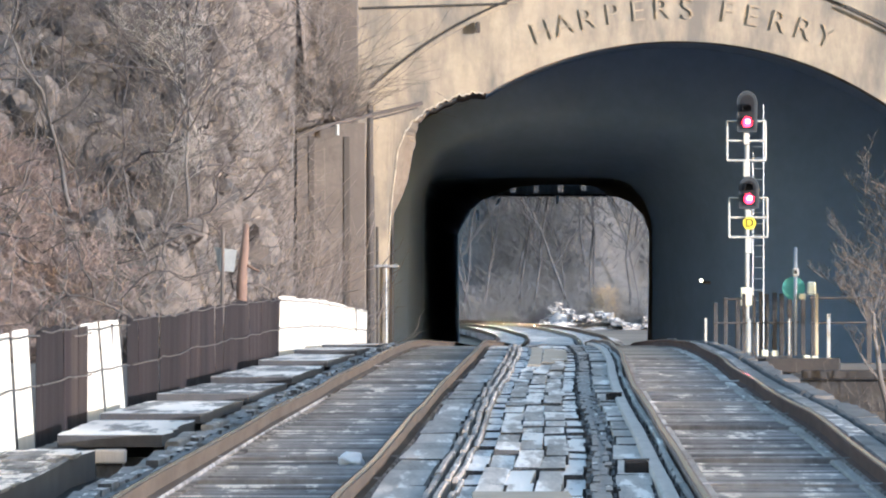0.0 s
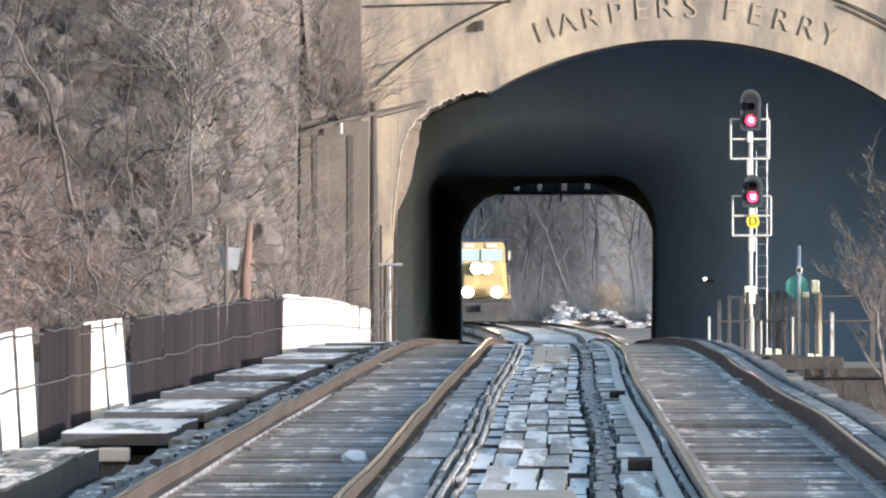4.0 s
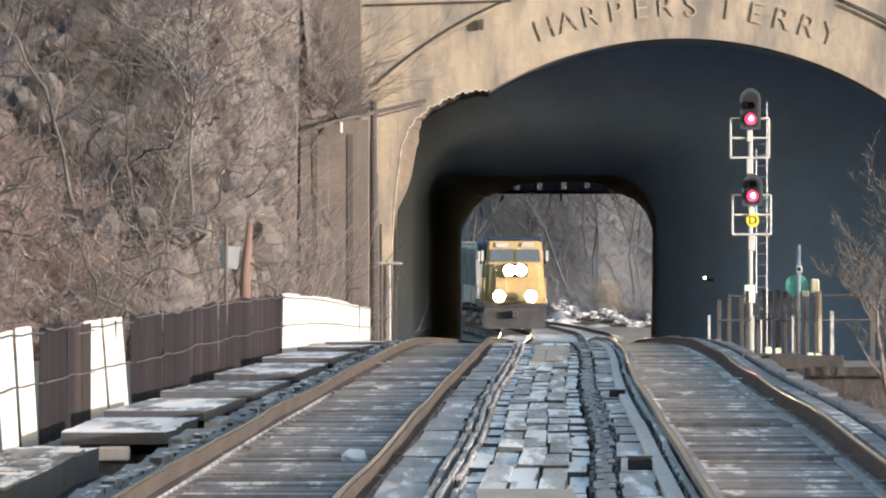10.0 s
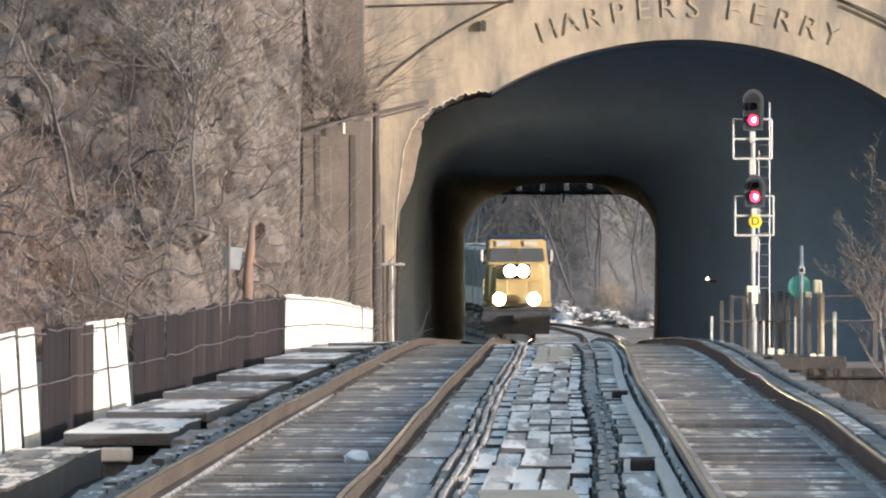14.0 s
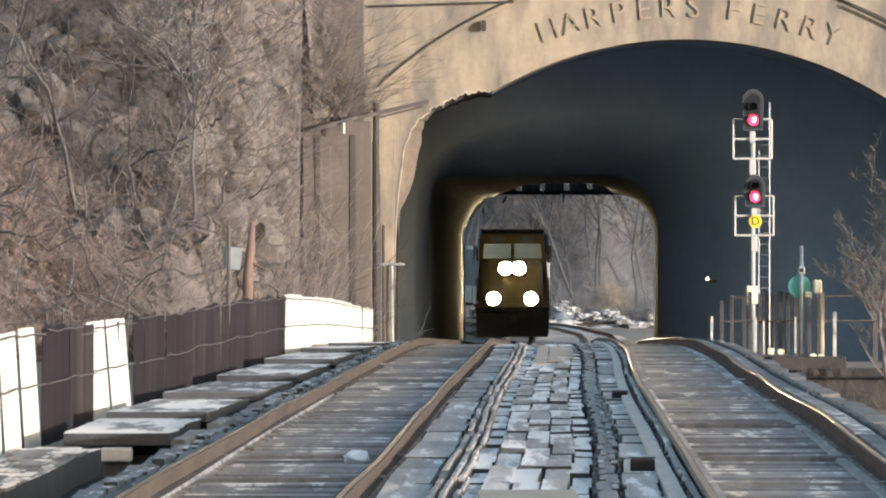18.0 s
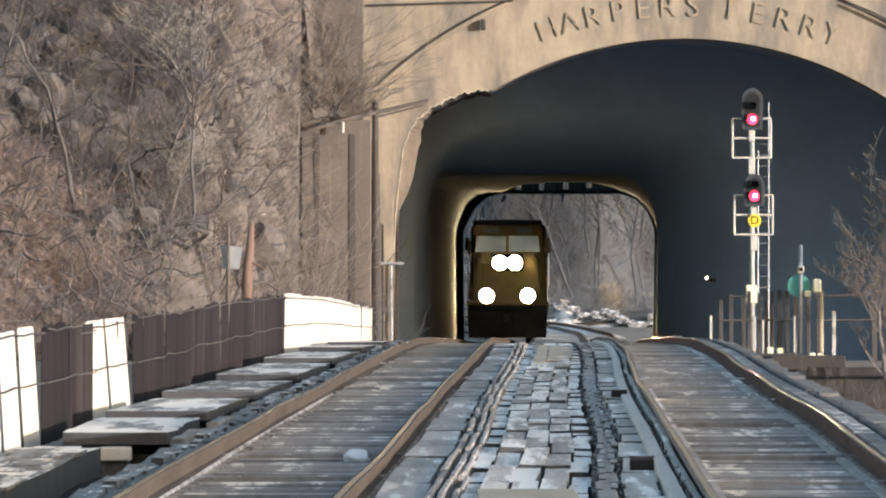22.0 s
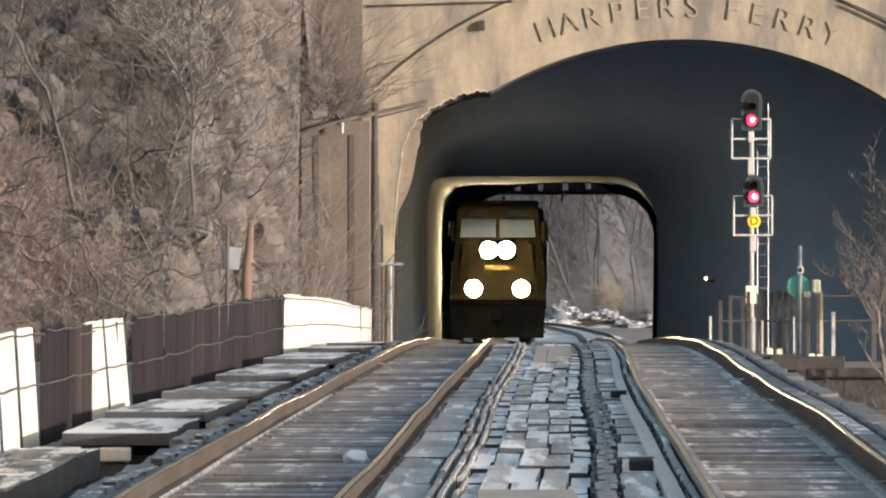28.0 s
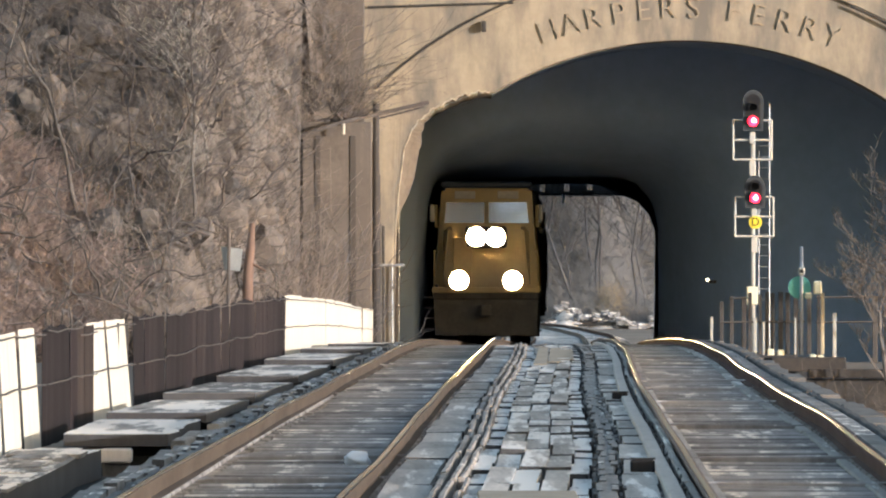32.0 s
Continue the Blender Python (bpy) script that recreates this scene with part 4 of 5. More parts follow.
fence_run(289, 441, M["white_panel"], "long white-painted sheet fence leading to the tunnel", 7, 24.0, .012, 1.19, gap=.3, wave=.008)


# ---- signal ----
def signal():
    y, x = 432.0, 8.28
    g = tz(y) - .30
    s = thing("railway_signal", (x, y, g), "white two-headed railway signal mast showing two red lights", "railway signal")
    part("mast", tubed([(x, y, g), (x, y, 5.45)], .062, 12), M["white_paint"], s, smooth=True)
    part("base_box", boxed(x - .17, x + .12, y - .18, y + .18, .82, 1.32, .02), M["cream"], s, "cream junction box at the mast's foot")
    for zl, dx, tall in ((5.83, 0.0, .52), (3.74, .05, .27)):
        hx = x + dx
        bm = bmesh.new()
        pts = [(hx - .27, zl - .28), (hx + .27, zl - .28)] + [(hx + .29 * math.cos(a), zl + tall + .33 * math.sin(a)) for a in np.linspace(0, math.pi, 13)]
        bm = extruded(pts, y - .24, y - .21)
        head = part("signal_head", bm, M["backing"], s, "dark grey rounded backing plate")
        face = [(hx - .19, zl - .2), (hx + .19, zl - .2)] + [(hx + .20 * math.cos(a), zl + tall + .22 * math.sin(a)) for a in np.linspace(0, math.pi, 13)]
        part("face_plate", extruded(face, y - .255, y - .242), M["black"], head, "black lamp face")
        part("housing", boxed(hx - .16, hx + .16, y - .21, y + .12, zl - .2, zl + tall + .2, .03), M["black"], head)
        for k, zz in enumerate((zl, zl + (.36 if tall > .4 else .30))):
            arc = [(hx + .135 * math.cos(a), zz + .135 * math.sin(a)) for a in np.linspace(-.5, math.pi + .5, 15)]
            inner = [(hx + .115 * math.cos(a), zz + .115 * math.sin(a)) for a in np.linspace(math.pi + .5, -.5, 15)]
            part("hood", extruded(arc + inner, y - .48, y - .24), M["black"], head)
            part("lens", disc(bmesh.new(), (hx, y - .26, zz), .12 if k else .145, .02), M["red_light"] if k == 0 else M["black"], head, "glowing red lens" if k == 0 else "dark unlit lens")
            if k == 0:
                part("lamp_core", disc(bmesh.new(), (hx + .02, y - .275, zz + .01), .05, .012), M["red_core"], head, "bright pinkish lamp core")
        # guard frame round the head
        z0, z1 = zl - 1.05, zl + .02
        for xx in (hx - .54, hx + .50):
            part("guard_upright", tubed([(xx, y - .1, z0), (xx, y - .1, z1)], .032, 8), M["white_paint"], s)
        for zz in (z0, (z0 + z1) / 2):
            part("guard_bar", tubed([(hx - .54, y - .1, zz), (hx + .50, y - .1, zz)], .032, 8), M["white_paint"], s)
        for xa, xb in ((hx - .54, hx - .2), (hx + .24, hx + .5)):
            part("guard_bar", tubed([(xa, y - .1, z1), (xb, y - .1, z1)], .028, 8), M["white_paint"], s)
        part("bracket", boxed(hx - .10, hx + .06, y - .2, y + .1, zl - .62, zl - .3, .02), M["white_paint"], s)
        part("bracket", boxed(hx - .11, hx + .07, y - .12, y + .1, zl - 1.5, zl - 1.05, .02), M["white_paint"], s)
    d = part("disc_sign", disc(bmesh.new(), (x + .06, y - .27, 3.07), .18, .02), M["yellow"], s, "round yellow plate with a black letter")
    letter("D", (x + .06, y - .275, 3.07), .23, 0, M["black"], d, .004)
    # ladder
    lx0, lx1 = x + .16, x + .45
    for xx in (lx0, lx1):
        part("ladder_rail", tubed([(xx, y + .1, g), (xx, y + .1, 5.0 if xx == lx0 else 6.3)], .014, 6), M["galv"], s)
    z = g + .2
    while z < 5.4:
        part("rung", tubed([(lx0, y + .1, z), (lx1, y + .1, z)], .011, 6), M["galv"], s)
        z += .30
    return s


def letter(text, at, size, turn, mat, parent, depth, line=0.0):
    cu = bpy.data.curves.new("letter", "FONT")
    cu.body, cu.size, cu.align_x, cu.align_y, cu.extrude = text, size * 1.38, "CENTER", "CENTER", depth
    if line:                # thinner strokes
        cu.offset = -line
    ob = bpy.data.objects.new("letter", cu)
    scene.collection.objects.link(ob)
    bpy.context.view_layer.update()
    me = bpy.data.meshes.new_from_object(ob.evaluated_get(bpy.context.evaluated_depsgraph_get()))
    bpy.data.objects.remove(ob)
    me.materials.clear()
    me.materials.append(mat)
    o = new("letter", me)
    o.parent = parent
    o.matrix_basis = Matrix.Translation(Vector(at) - origin(parent)) @ Matrix.Rotation(turn, 4, "Y") @ Matrix.Rotation(radians(90), 4, "X")
    return o


signal()

# the name over the arch
for ch, deg in zip("HARPERSFERRY", (-19.4, -16.1, -12.8, -9.2, -5.6, -2.2, 1.4, 7.0, 10.6, 14.3, 18.0, 21.4)):
    a = radians(deg)
    letter(ch, (ARCH_X + 12.02 * math.sin(a), PORTAL - .025, ARCH_Z + 12.02 * math.cos(a)), .66, a, M["letter"], portal, .036, .012)

# ---- pipes, poles and wing wall beside the portal ----
wing = thing("wing_wall", (-3.5, PORTAL, -1), "streaked brown-grey concrete wing wall beside the portal", "retaining wall", kind="structure")
part("wall_slab", boxed(-4.32, -2.27, PORTAL - 1.7, PORTAL - .2, -3.2, 6.15, .03), M["wing"], wing)
part("upper_wall", boxed(-3.9, -2.5, PORTAL - .42, PORTAL - .19, 6.1, 12.9, .03), M["wing"], wing)
for x, w in ((-3.87, .17), (-2.83, .18)):
    part("drain_strip", boxed(x - w / 2, x + w / 2, PORTAL - 1.73, PORTAL - 1.701, -2.5, 5.75, .01), M["concrete_dark"], wing, "dark stained drain channel")
pole = thing("cable_pole", (-2.15, PORTAL - 1.0, -1), "dark wooden cable pole with a crossarm against the portal", "utility pole")
part("shaft", tubed([(-2.13, PORTAL - 1.0, -1.6), (-2.15, PORTAL - 1.0, 6.7)], [.12, .09], 8), M["drain"], pole)
part("crossarm", tubed([(-4.5, PORTAL - 2.1, 5.70), (-3.6, PORTAL - 2.1, 6.0), (-2.9, PORTAL - 1.85, 6.2), (-2.15, PORTAL - 1.1, 6.38), (-.6, PORTAL - 1.0, 6.74)], .065, 6), M["bark_dark"], pole)
part("brace", tubed([(-2.1, PORTAL - .95, 6.25), (-.75, PORTAL - .95, 6.6)], .03, 6), M["bark_dark"], pole)
part("insulator", tubed([(-3.10, PORTAL - 2.1, 5.78), (-3.10, PORTAL - 2.1, 6.1)], .05, 8), M["white_paint"], pole, "white insulator")
conduit = thing("conduit", (-2.35, PORTAL - .2, -1), "dark cable conduits down the portal wall", "conduit")
for x, z0, z1, r in ((-2.12, -1.5, 5.6, .03), (-2.03, -1.5, 4.6, .03), (-1.92, -1.5, 3.1, .045), (-1.66, -1.5, 2.0, .03)):
    part("pipe_run", tubed([(x, PORTAL - .1, z0), (x - .02, PORTAL - .1, z1)], r, 6), M["drain" if x < -1.7 else "sign"], conduit)
part("crossbar", boxed(-2.3, -1.3, PORTAL - .2, PORTAL - .12, 1.9, 1.98, .01), M["galv"], conduit)
# conduit that follows the ring
ring_pts = [(ARCH_X + 13.27 * math.sin(a), PORTAL - .21, ARCH_Z + 13.27 * math.cos(a)) for a in np.linspace(radians(-43), radians(-17), 16)]
arch_cable = thing("arch_cable", (0, PORTAL, 8), "dark cable conduit along the arch ring", "conduit")
part("pipe_run", tubed(ring_pts, .032, 6), M["pipe"], arch_cable)
part("junction", boxed(.95, 1.10, PORTAL - .28, PORTAL - .1, 8.82, 9.14, .03), M["pipe"], arch_cable)
part("pipe_run", tubed([(ARCH_X + 13.06 * math.sin(a), PORTAL - .21, ARCH_Z + 13.06 * math.cos(a)) for a in np.linspace(radians(22), radians(30), 6)], .045, 6), M["pipe"], arch_cable)
part("pipe_run", tubed([(-2.4, PORTAL - .22, 9.55), (1.9, PORTAL - .22, 9.68)], .04, 6), M["pipe"], arch_cable)

# ---- railings and posts on the abutment ----
abut = thing("abutment", (11, 425, -2), "brown stained abutment seat beside the bridge end", "abutment", kind="structure")
part("seat", boxed(9.35, 16, 420, 446, -4.5, -1.12, .06), M["earth"], abut)
part("beam", boxed(9.5, 16, 419.6, 420.6, -1.10, -.86, .03), M["girder"], abut, "dark steel beam edge")
part("walk_slab", boxed(6.9, 9.3, 424, 446, -1.5, -.52, .04), M["earth"], abut)
part("rust_beam", boxed(8.6, 10.6, 423.2, 424.0, -.95, -.56, .03), M["girder"], abut, "rusty steel edge beam")
railing = thing("railing", (9, 428, -.5), "rusty brown pipe railing on the bridge abutment", "railing")
r = random.Random(8)
for x, z0, z1, w in ((7.36, -.5, .92, .11), (7.63, -.5, 1.06, .11), (7.96, -.5, 1.02, .13), (8.12, -.5, 1.16, .10), (8.4, -.5, 1.1, .08), (8.58, -.5, 1.2, .10), (8.74, -.5, 1.15, .11), (8.95, -.5, 1.18, .13),
                     (9.14, -.5, 1.16, .12), (9.36, -.9, 1.2, .13), (9.72, -.5, 1.1, .12), (9.98, -.8, 1.1, .10), (11.5, -.85, 1.05, .14)):
    part("post", boxed(x - w / 2, x + w / 2, 428, 428 + w, z0, z1, .008), M["rust"], railing)
for x0, x1, z in ((7.3, 9.6, .36), (7.6, 8.1, 1.0), (9.9, 11.6, 1.03), (9.9, 11.6, .36)):
    part("bar", tubed([(x0, 427.97, z), (x1, 427.97, z + .02)], .03, 6), M["rust"], railing)
for x, z0, z1, w, m in ((7.07, -.55, -.05 + .52, .07, "white_paint"), (8.24, -.55, .45, .09, "white_paint"), (8.47, -.55, .35, .05, "white_paint"), (9.32, -.5, .45, .05, "white_paint"),
                        (10.38, -.88, .58, .10, "white_paint"), (10.06, -.5, 1.12, .09, "tan")):
    p = thing("marker_post", (x, 427, z0), "short white-painted marker post on the abutment" if m == "white_paint" else "tan weathered post on the abutment", "post", "marker posts")
    part("shaft", boxed(x - w / 2, x + w / 2, 427, 427 + w, z0, z1, .01), M[m], p)
    part("cap", boxed(x - w / 2 - .01, x + w / 2 + .01, 426.99, 427 + w + .01, z1, z1 + .03, .008), M[m], p)
for x, z in ((8.65, -.45), (8.92, -.47), (9.78, -.6), (10.0, -.62)):
    p = thing("concrete_block", (x, 426.5, z - .1), "small pale block on the abutment", "block", "abutment blocks")
    part("block", boxed(x - .09, x + .09, 426.4, 426.6, z - .12, z + .1, .03), M["cream"], p)
stand = thing("switch_stand", (9.48, 427.4, -.5), "switch stand with a teal round target on a pale mast", "switch stand")
part("mast", tubed([(9.49, 427.4, -.52), (9.5, 427.4, 2.4)], [.06, .05], 10), M["galv"], stand, smooth=True)
part("target", disc(bmesh.new(), (9.45, 427.5, 1.3), .31, .02, 28), M["teal"], stand, "faded teal round target")
part("collar", boxed(9.41, 9.59, 427.3, 427.5, 1.62, 1.85, .04), M["white_paint"], stand, "white collar with a dark ring")
ring = bmesh.new()
disc(ring, (9.5, 427.29, 1.735), .05, .01, 16)
part("ring_mark", ring, M["black"], stand)
part("lamp_box", boxed(9.82, 10.05, 427.3, 427.6, 1.12, 1.48, .04), M["cream"], stand, "cream lamp box")
part("lamp_box", boxed(9.58, 9.78, 427.3, 427.6, 1.0, 1.16, .03), M["cream"], stand, "cream lamp box")
lamp = thing("tunnel_lamp", (7.9, 480, 1.5), "small pale wall lamp glowing inside the tunnel", "lamp")
part("bulb", tubed([(7.78, 480, 1.5), (7.86, 480, 1.53)], .045, 10), M["white_light"], lamp)
part("bracket", boxed(7.86, 8.1, 480, 480.1, 1.40, 1.5, .01), M["pipe"], lamp)
board = thing("sign_board", (-5.9, 431, -.5), "pale sheet-metal sign seen from behind on a dark pole", "sign")
part("plate", extruded([(-6.22, 2.42), (-5.60, 2.34), (-5.68, 1.74), (-6.1, 1.78)], 431.1, 431.14), M["sign"], board)
part("pole", tubed([(-6.02, 431, -1.9), (-5.98, 431, 2.95)], .05, 8), M["bark_dark"], board)

# small things lying on the deck
for x, y, w, h in ((2.855, 178, .18, .085), (2.85, 124, .19, .10)):
    b = thing("junction_box", (tx(y) + x, y, tz(y) - .13), "small dark junction box on the frosted deck", "junction box", "deck boxes")
    z = tz(y) + lift_right(y) - .125
    part("body", boxed(tx(y) + x - w / 2, tx(y) + x + w / 2, y, y + .3, z, z + h, .012), M["black"], b)
    part("lid", boxed(tx(y) + x - w / 2 - .006, tx(y) + x + w / 2 + .006, y - .006, y + .306, z + h + .002, z + h + .016, .004), M["deck"], b)
pale = thing("concrete_block", (-2.97, 149, -.5), "pale weathered block under the end of a walkway panel", "block", "deck blocks")
part("block", boxed(-3.27, -2.98, 148.6, 149.4, -.24, -.11, .015), M["board"], pale)
part("foot", boxed(-3.25, -3.0, 148.7, 149.3, -.5, -.242, .01), M["timber_dark"], pale)
lump = bmesh.new()
bmesh.ops.create_icosphere(lump, subdivisions=3, radius=.1)
for v in lump.verts:
    v.co *= 1 + .35 * fbm(v.co.x * 14, v.co.y * 14, v.co.z * 14)
    v.co = Vector((v.co.x * 1.1 + tx(134) + .47, v.co.y * 1.4 + 134, v.co.z * .75 + tz(134) - .14))
lump_thing = thing("snow_lump", (tx(134) + .47, 134, tz(134) - .18), "small white lump of snow between the rails", "snow")
part("lump", lump, M["snow"], lump_thing, smooth=True)
sheet_wood = thing("plywood_sheet", (tx(112) + 2.0, 112, tz(112) - .06), "worn tan plywood sheet on the plank walkway", "plywood")
part("sheet", boxed(tx(110) + 1.66, tx(110) + 2.36, 104, 113.6, tz(110) - .08, tz(110) - .045, .006), M["plywood"], sheet_wood)

for k, off in enumerate((1.80, 2.02, 2.22)):
    patch = thing("worn_plank", (tx(240) + off, 240, tz(240) - .07), "worn tan bare plank on the walkway near the crest", "plank", "worn planks")
    v, f = sweep([(off - .1, -.08), (off + .1, -.08), (off + .1, -.066), (off - .1, -.066)], 243 + 5 * k, 300 - 6 * k, 3)
    mesh_object("board", v, f, M["plywood"], patch)

# pale broken edge along the jamb
chips = random.Random(31)
edge_line = [(-1.6, z) for z in np.arange(2.2, 2.7, .1)] + [(x - .02, mouth(x) + .02) for x in np.arange(-1.57, 1.25, .02)]
for a in range(0, len(edge_line) - 12, 12):
    run = edge_line[a:a + 13]
    part("broken_edge", tubed([(x, PORTAL - .005, z) for x, z in run], [chips.uniform(.006, .026) for _ in run], 5), M["edge"], portal, "pale broken concrete edge")


# ---- trees, brush, rocks ----
def grow(seed, height, spread, levels=4, lean=0.0, trunk_r=.11, up=.55, forks=(3, 5)):
    """Segments of a bare tree: start, end, radii."""
    r = random.Random(seed)
    segs = []

    def branch(p, d, length, rad, level):
        n = 4 if level else 6
        for i in range(n):
            d = (d + Vector((r.gauss(0, .16), r.gauss(0, .16), r.gauss(0, .10) + (.06 if level else .02)))).normalized()
            q = p + d * (length / n)
            r0 = rad * (1 - .62 * i / n)
            r1 = rad * (1 - .62 * (i + 1) / n)
            segs.append((p, q, r0, r1))
            if level < levels and (level or i > 0):
                for _ in range(r.randint(*forks) if level == 0 and i > 1 else r.randint(0, 2)):
                    a = r.uniform(0, 2 * math.pi)
                    side = Vector((math.cos(a), math.sin(a), r.uniform(-.1, up)))
                    nd = (d * r.uniform(.35, .8) + side * spread).normalized()
                    branch(q, nd, length * r.uniform(.32, .58), r1 * r.uniform(.38, .62), level + 1)
            p = q
    branch(Vector((0, 0, 0)), Vector((lean, r.gauss(0, .05), 1)).normalized(), height, trunk_r, 0)
    return segs


def sticks(segs, sides=4, least=.004):
    """Tapered bars for segments, as vertices and faces."""
    P = np.array([s[0] for s in segs], float)
    Q = np.array([s[1] for s in segs], float)
    R0 = np.maximum(np.array([s[2] for s in segs]), least)
    R1 = np.maximum(np.array([s[3] for s in segs]), least * .8)
    D = Q - P
    D /= np.linalg.norm(D, axis=1)[:, None] + 1e-9
    ref = np.where(np.abs(D[:, 2:3]) < .9, np.array([[0, 0, 1.0]]), np.array([[1.0, 0, 0]]))
    A = np.cross(D, ref)
    A /= np.linalg.norm(A, axis=1)[:, None] + 1e-9
    B = np.cross(D, A)
    verts, faces = np.zeros((len(segs), 2 * sides, 3)), []
    for k in range(sides):
        c, s = math.cos(2 * math.pi * k / sides), math.sin(2 * math.pi * k / sides)
        verts[:, k] = P + R0[:, None] * (c * A + s * B)
        verts[:, sides + k] = Q + R1[:, None] * (c * A + s * B)
    for i in range(len(segs)):
        o = i * 2 * sides
        for k in range(sides):
            j = (k + 1) % sides
            faces.append((o + k, o + j, o + sides + j, o + sides + k))
    return verts.reshape(-1, 3), faces


def tree_model(name, label, seed, mat, height, spread, trunk_r, levels=4, lean=0.0, at=(0, 0, 0), forks=(3, 5), least=.005):
    segs = grow(seed, height, spread, levels, lean, trunk_r, forks=forks)
    t = thing(name, at, label, "tree", "bare trees")
    big = [s for s in segs if s[2] > trunk_r * .36]
    small = [s for s in segs if s[2] <= trunk_r * .36]
    o = np.array(at, float)
    v, f = sticks(big, 7)
    mesh_object("trunk", v + o, f, mat, t, smooth=True)
    v, f = sticks(small, 3, least)
    mesh_object("crown", v + o, f, mat, t, "bare twiggy crown")
    return t


wr = random.Random(77)
models = []
kinds = [("bark", 5.5, .8, .055), ("bark_pale", 3.0, .9, .03), ("bark_dark", 7, .75, .08), ("bark", 5, 1.0, .04), ("bark_pale", 3.6, .9, .034), ("bark_dark", 7, .9, .06), ("bark", 6.5, .7, .075)]
words = {"bark": "bare grey-brown winter tree on the slope", "bark_pale": "bare pale-barked sapling on the slope", "bark_dark": "bare dark winter tree on the slope"}


def place_on_hill(x, y):
    return (x, y, hill_z(x, y) - .15)


for i, (m, h, sp, tr) in enumerate(kinds):
    x, y = wr.uniform(-14, -5.6), wr.uniform(446, 474)
    models.append(tree_model("tree", words[m], 100 + i, M[m], h, sp, tr, at=place_on_hill(x, y)))
for i in range(30):
    y = 447 + 36 * wr.random() ** 1.2
    x = wr.uniform(-15.5 - (y - 445) * .05, -4.8)
    m = models[wr.randrange(len(models))]
    k = wr.uniform(.6, 1.1)
    copy = copy_thing(m, pose(*place_on_hill(x, y), wr.gauss(0, 6), wr.gauss(0, 6), wr.uniform(0, 360)))
    copy.scale = (k, k, k)


def brush(name, label, count, where, mat, seed, size=(.5, 1.8), rad=(.004, .012), ground=hill_z, upright=1.0):
    """Countless thin stems and twigs as one object."""
    r = random.Random(seed)
    segs = []
    for _ in range(count):
        x, y = where(r)
        p = Vector((x, y, ground(x, y) - .1))
        d = Vector((r.gauss(0, .9) * upright, r.gauss(0, .5) * upright, r.uniform(.2, 1))).normalized()
        ln, rd = r.uniform(*size), r.uniform(*rad)
        for i in range(3):
            q = p + d * (ln / 3)
            segs.append((p, q, rd * (1 - i * .28), rd * (1 - (i + 1) * .28)))
            if i:
                e = (d + Vector((r.gauss(0, .7), r.gauss(0, .5), r.gauss(0, .3)))).normalized()
                segs.append((q, q + e * ln * r.uniform(.2, .45), rd * .5, rd * .3))
            d = (d + Vector((r.gauss(0, .3), r.gauss(0, .3), r.gauss(0, .25)))).normalized()
            p = q
    v, f = sticks(segs, 3, .003)
    return tagged(mesh_object(name, v, f, mat), label, "brush", kind="stuff")


def slope_spot(r):
    x = r.uniform(-16, -3.7)
    if x > -4.3 and r.random() < .6:
        x -= 4
    if x > -4.3:
        return x, r.uniform(466.3, 468)
    return x, 443 + 9 * max(0, min(1, (x + 7.6) / 3.2)) + 30 * r.random() ** 1.3


brush("brush", "tangle of bare grey-brown brush on the slope", 11000, lambda r: slope_spot(r), M["twig"], 1, (.3, 1.3), (.007, .018))
brush("bramble", "dark tangled bramble stems on the slope", 300, lambda r: slope_spot(r), M["bramble"], 3, (.8, 2.4), (.014, .034))
brush("wall_saplings", "thin grey saplings in front of the wing wall", 240, lambda r: (r.uniform(-6.4, -3.5), r.uniform(452, 463)), M["twig"], 14, (1.4, 4.6), (.012, .028), ground_z, upright=.1)
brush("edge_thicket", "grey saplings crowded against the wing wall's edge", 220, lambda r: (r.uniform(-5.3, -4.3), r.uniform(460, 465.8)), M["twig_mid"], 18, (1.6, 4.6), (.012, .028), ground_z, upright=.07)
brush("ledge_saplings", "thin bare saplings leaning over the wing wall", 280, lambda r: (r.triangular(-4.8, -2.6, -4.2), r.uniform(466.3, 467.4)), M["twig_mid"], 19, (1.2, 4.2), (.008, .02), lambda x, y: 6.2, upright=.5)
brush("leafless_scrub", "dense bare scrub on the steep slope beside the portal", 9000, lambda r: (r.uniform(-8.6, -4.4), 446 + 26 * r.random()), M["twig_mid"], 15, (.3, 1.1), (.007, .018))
brush("ledge_brush", "short bare brush on the ledge beside the portal", 420, lambda r: (r.uniform(-3.9, -2.9), r.uniform(466.35, 467.3)), M["twig"], 16, (.4, 2.4), (.006, .016), upright=.7)
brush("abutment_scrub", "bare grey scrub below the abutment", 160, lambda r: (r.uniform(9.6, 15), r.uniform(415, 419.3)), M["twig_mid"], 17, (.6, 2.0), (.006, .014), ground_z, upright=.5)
brush("pale_stems", "few pale dead stems on the slope", 150, lambda r: slope_spot(r), M["bark_pale"], 8, (.6, 1.8), (.012, .024))
brush("russet_brush", "russet leaf-holding brush low on the slope", 6500, lambda r: (min(-8.6, r.gauss(-12.0, 1.5)), 442 + 8 * r.random()), M["twig_red"], 2, (.3, 1.2), (.008, .02))

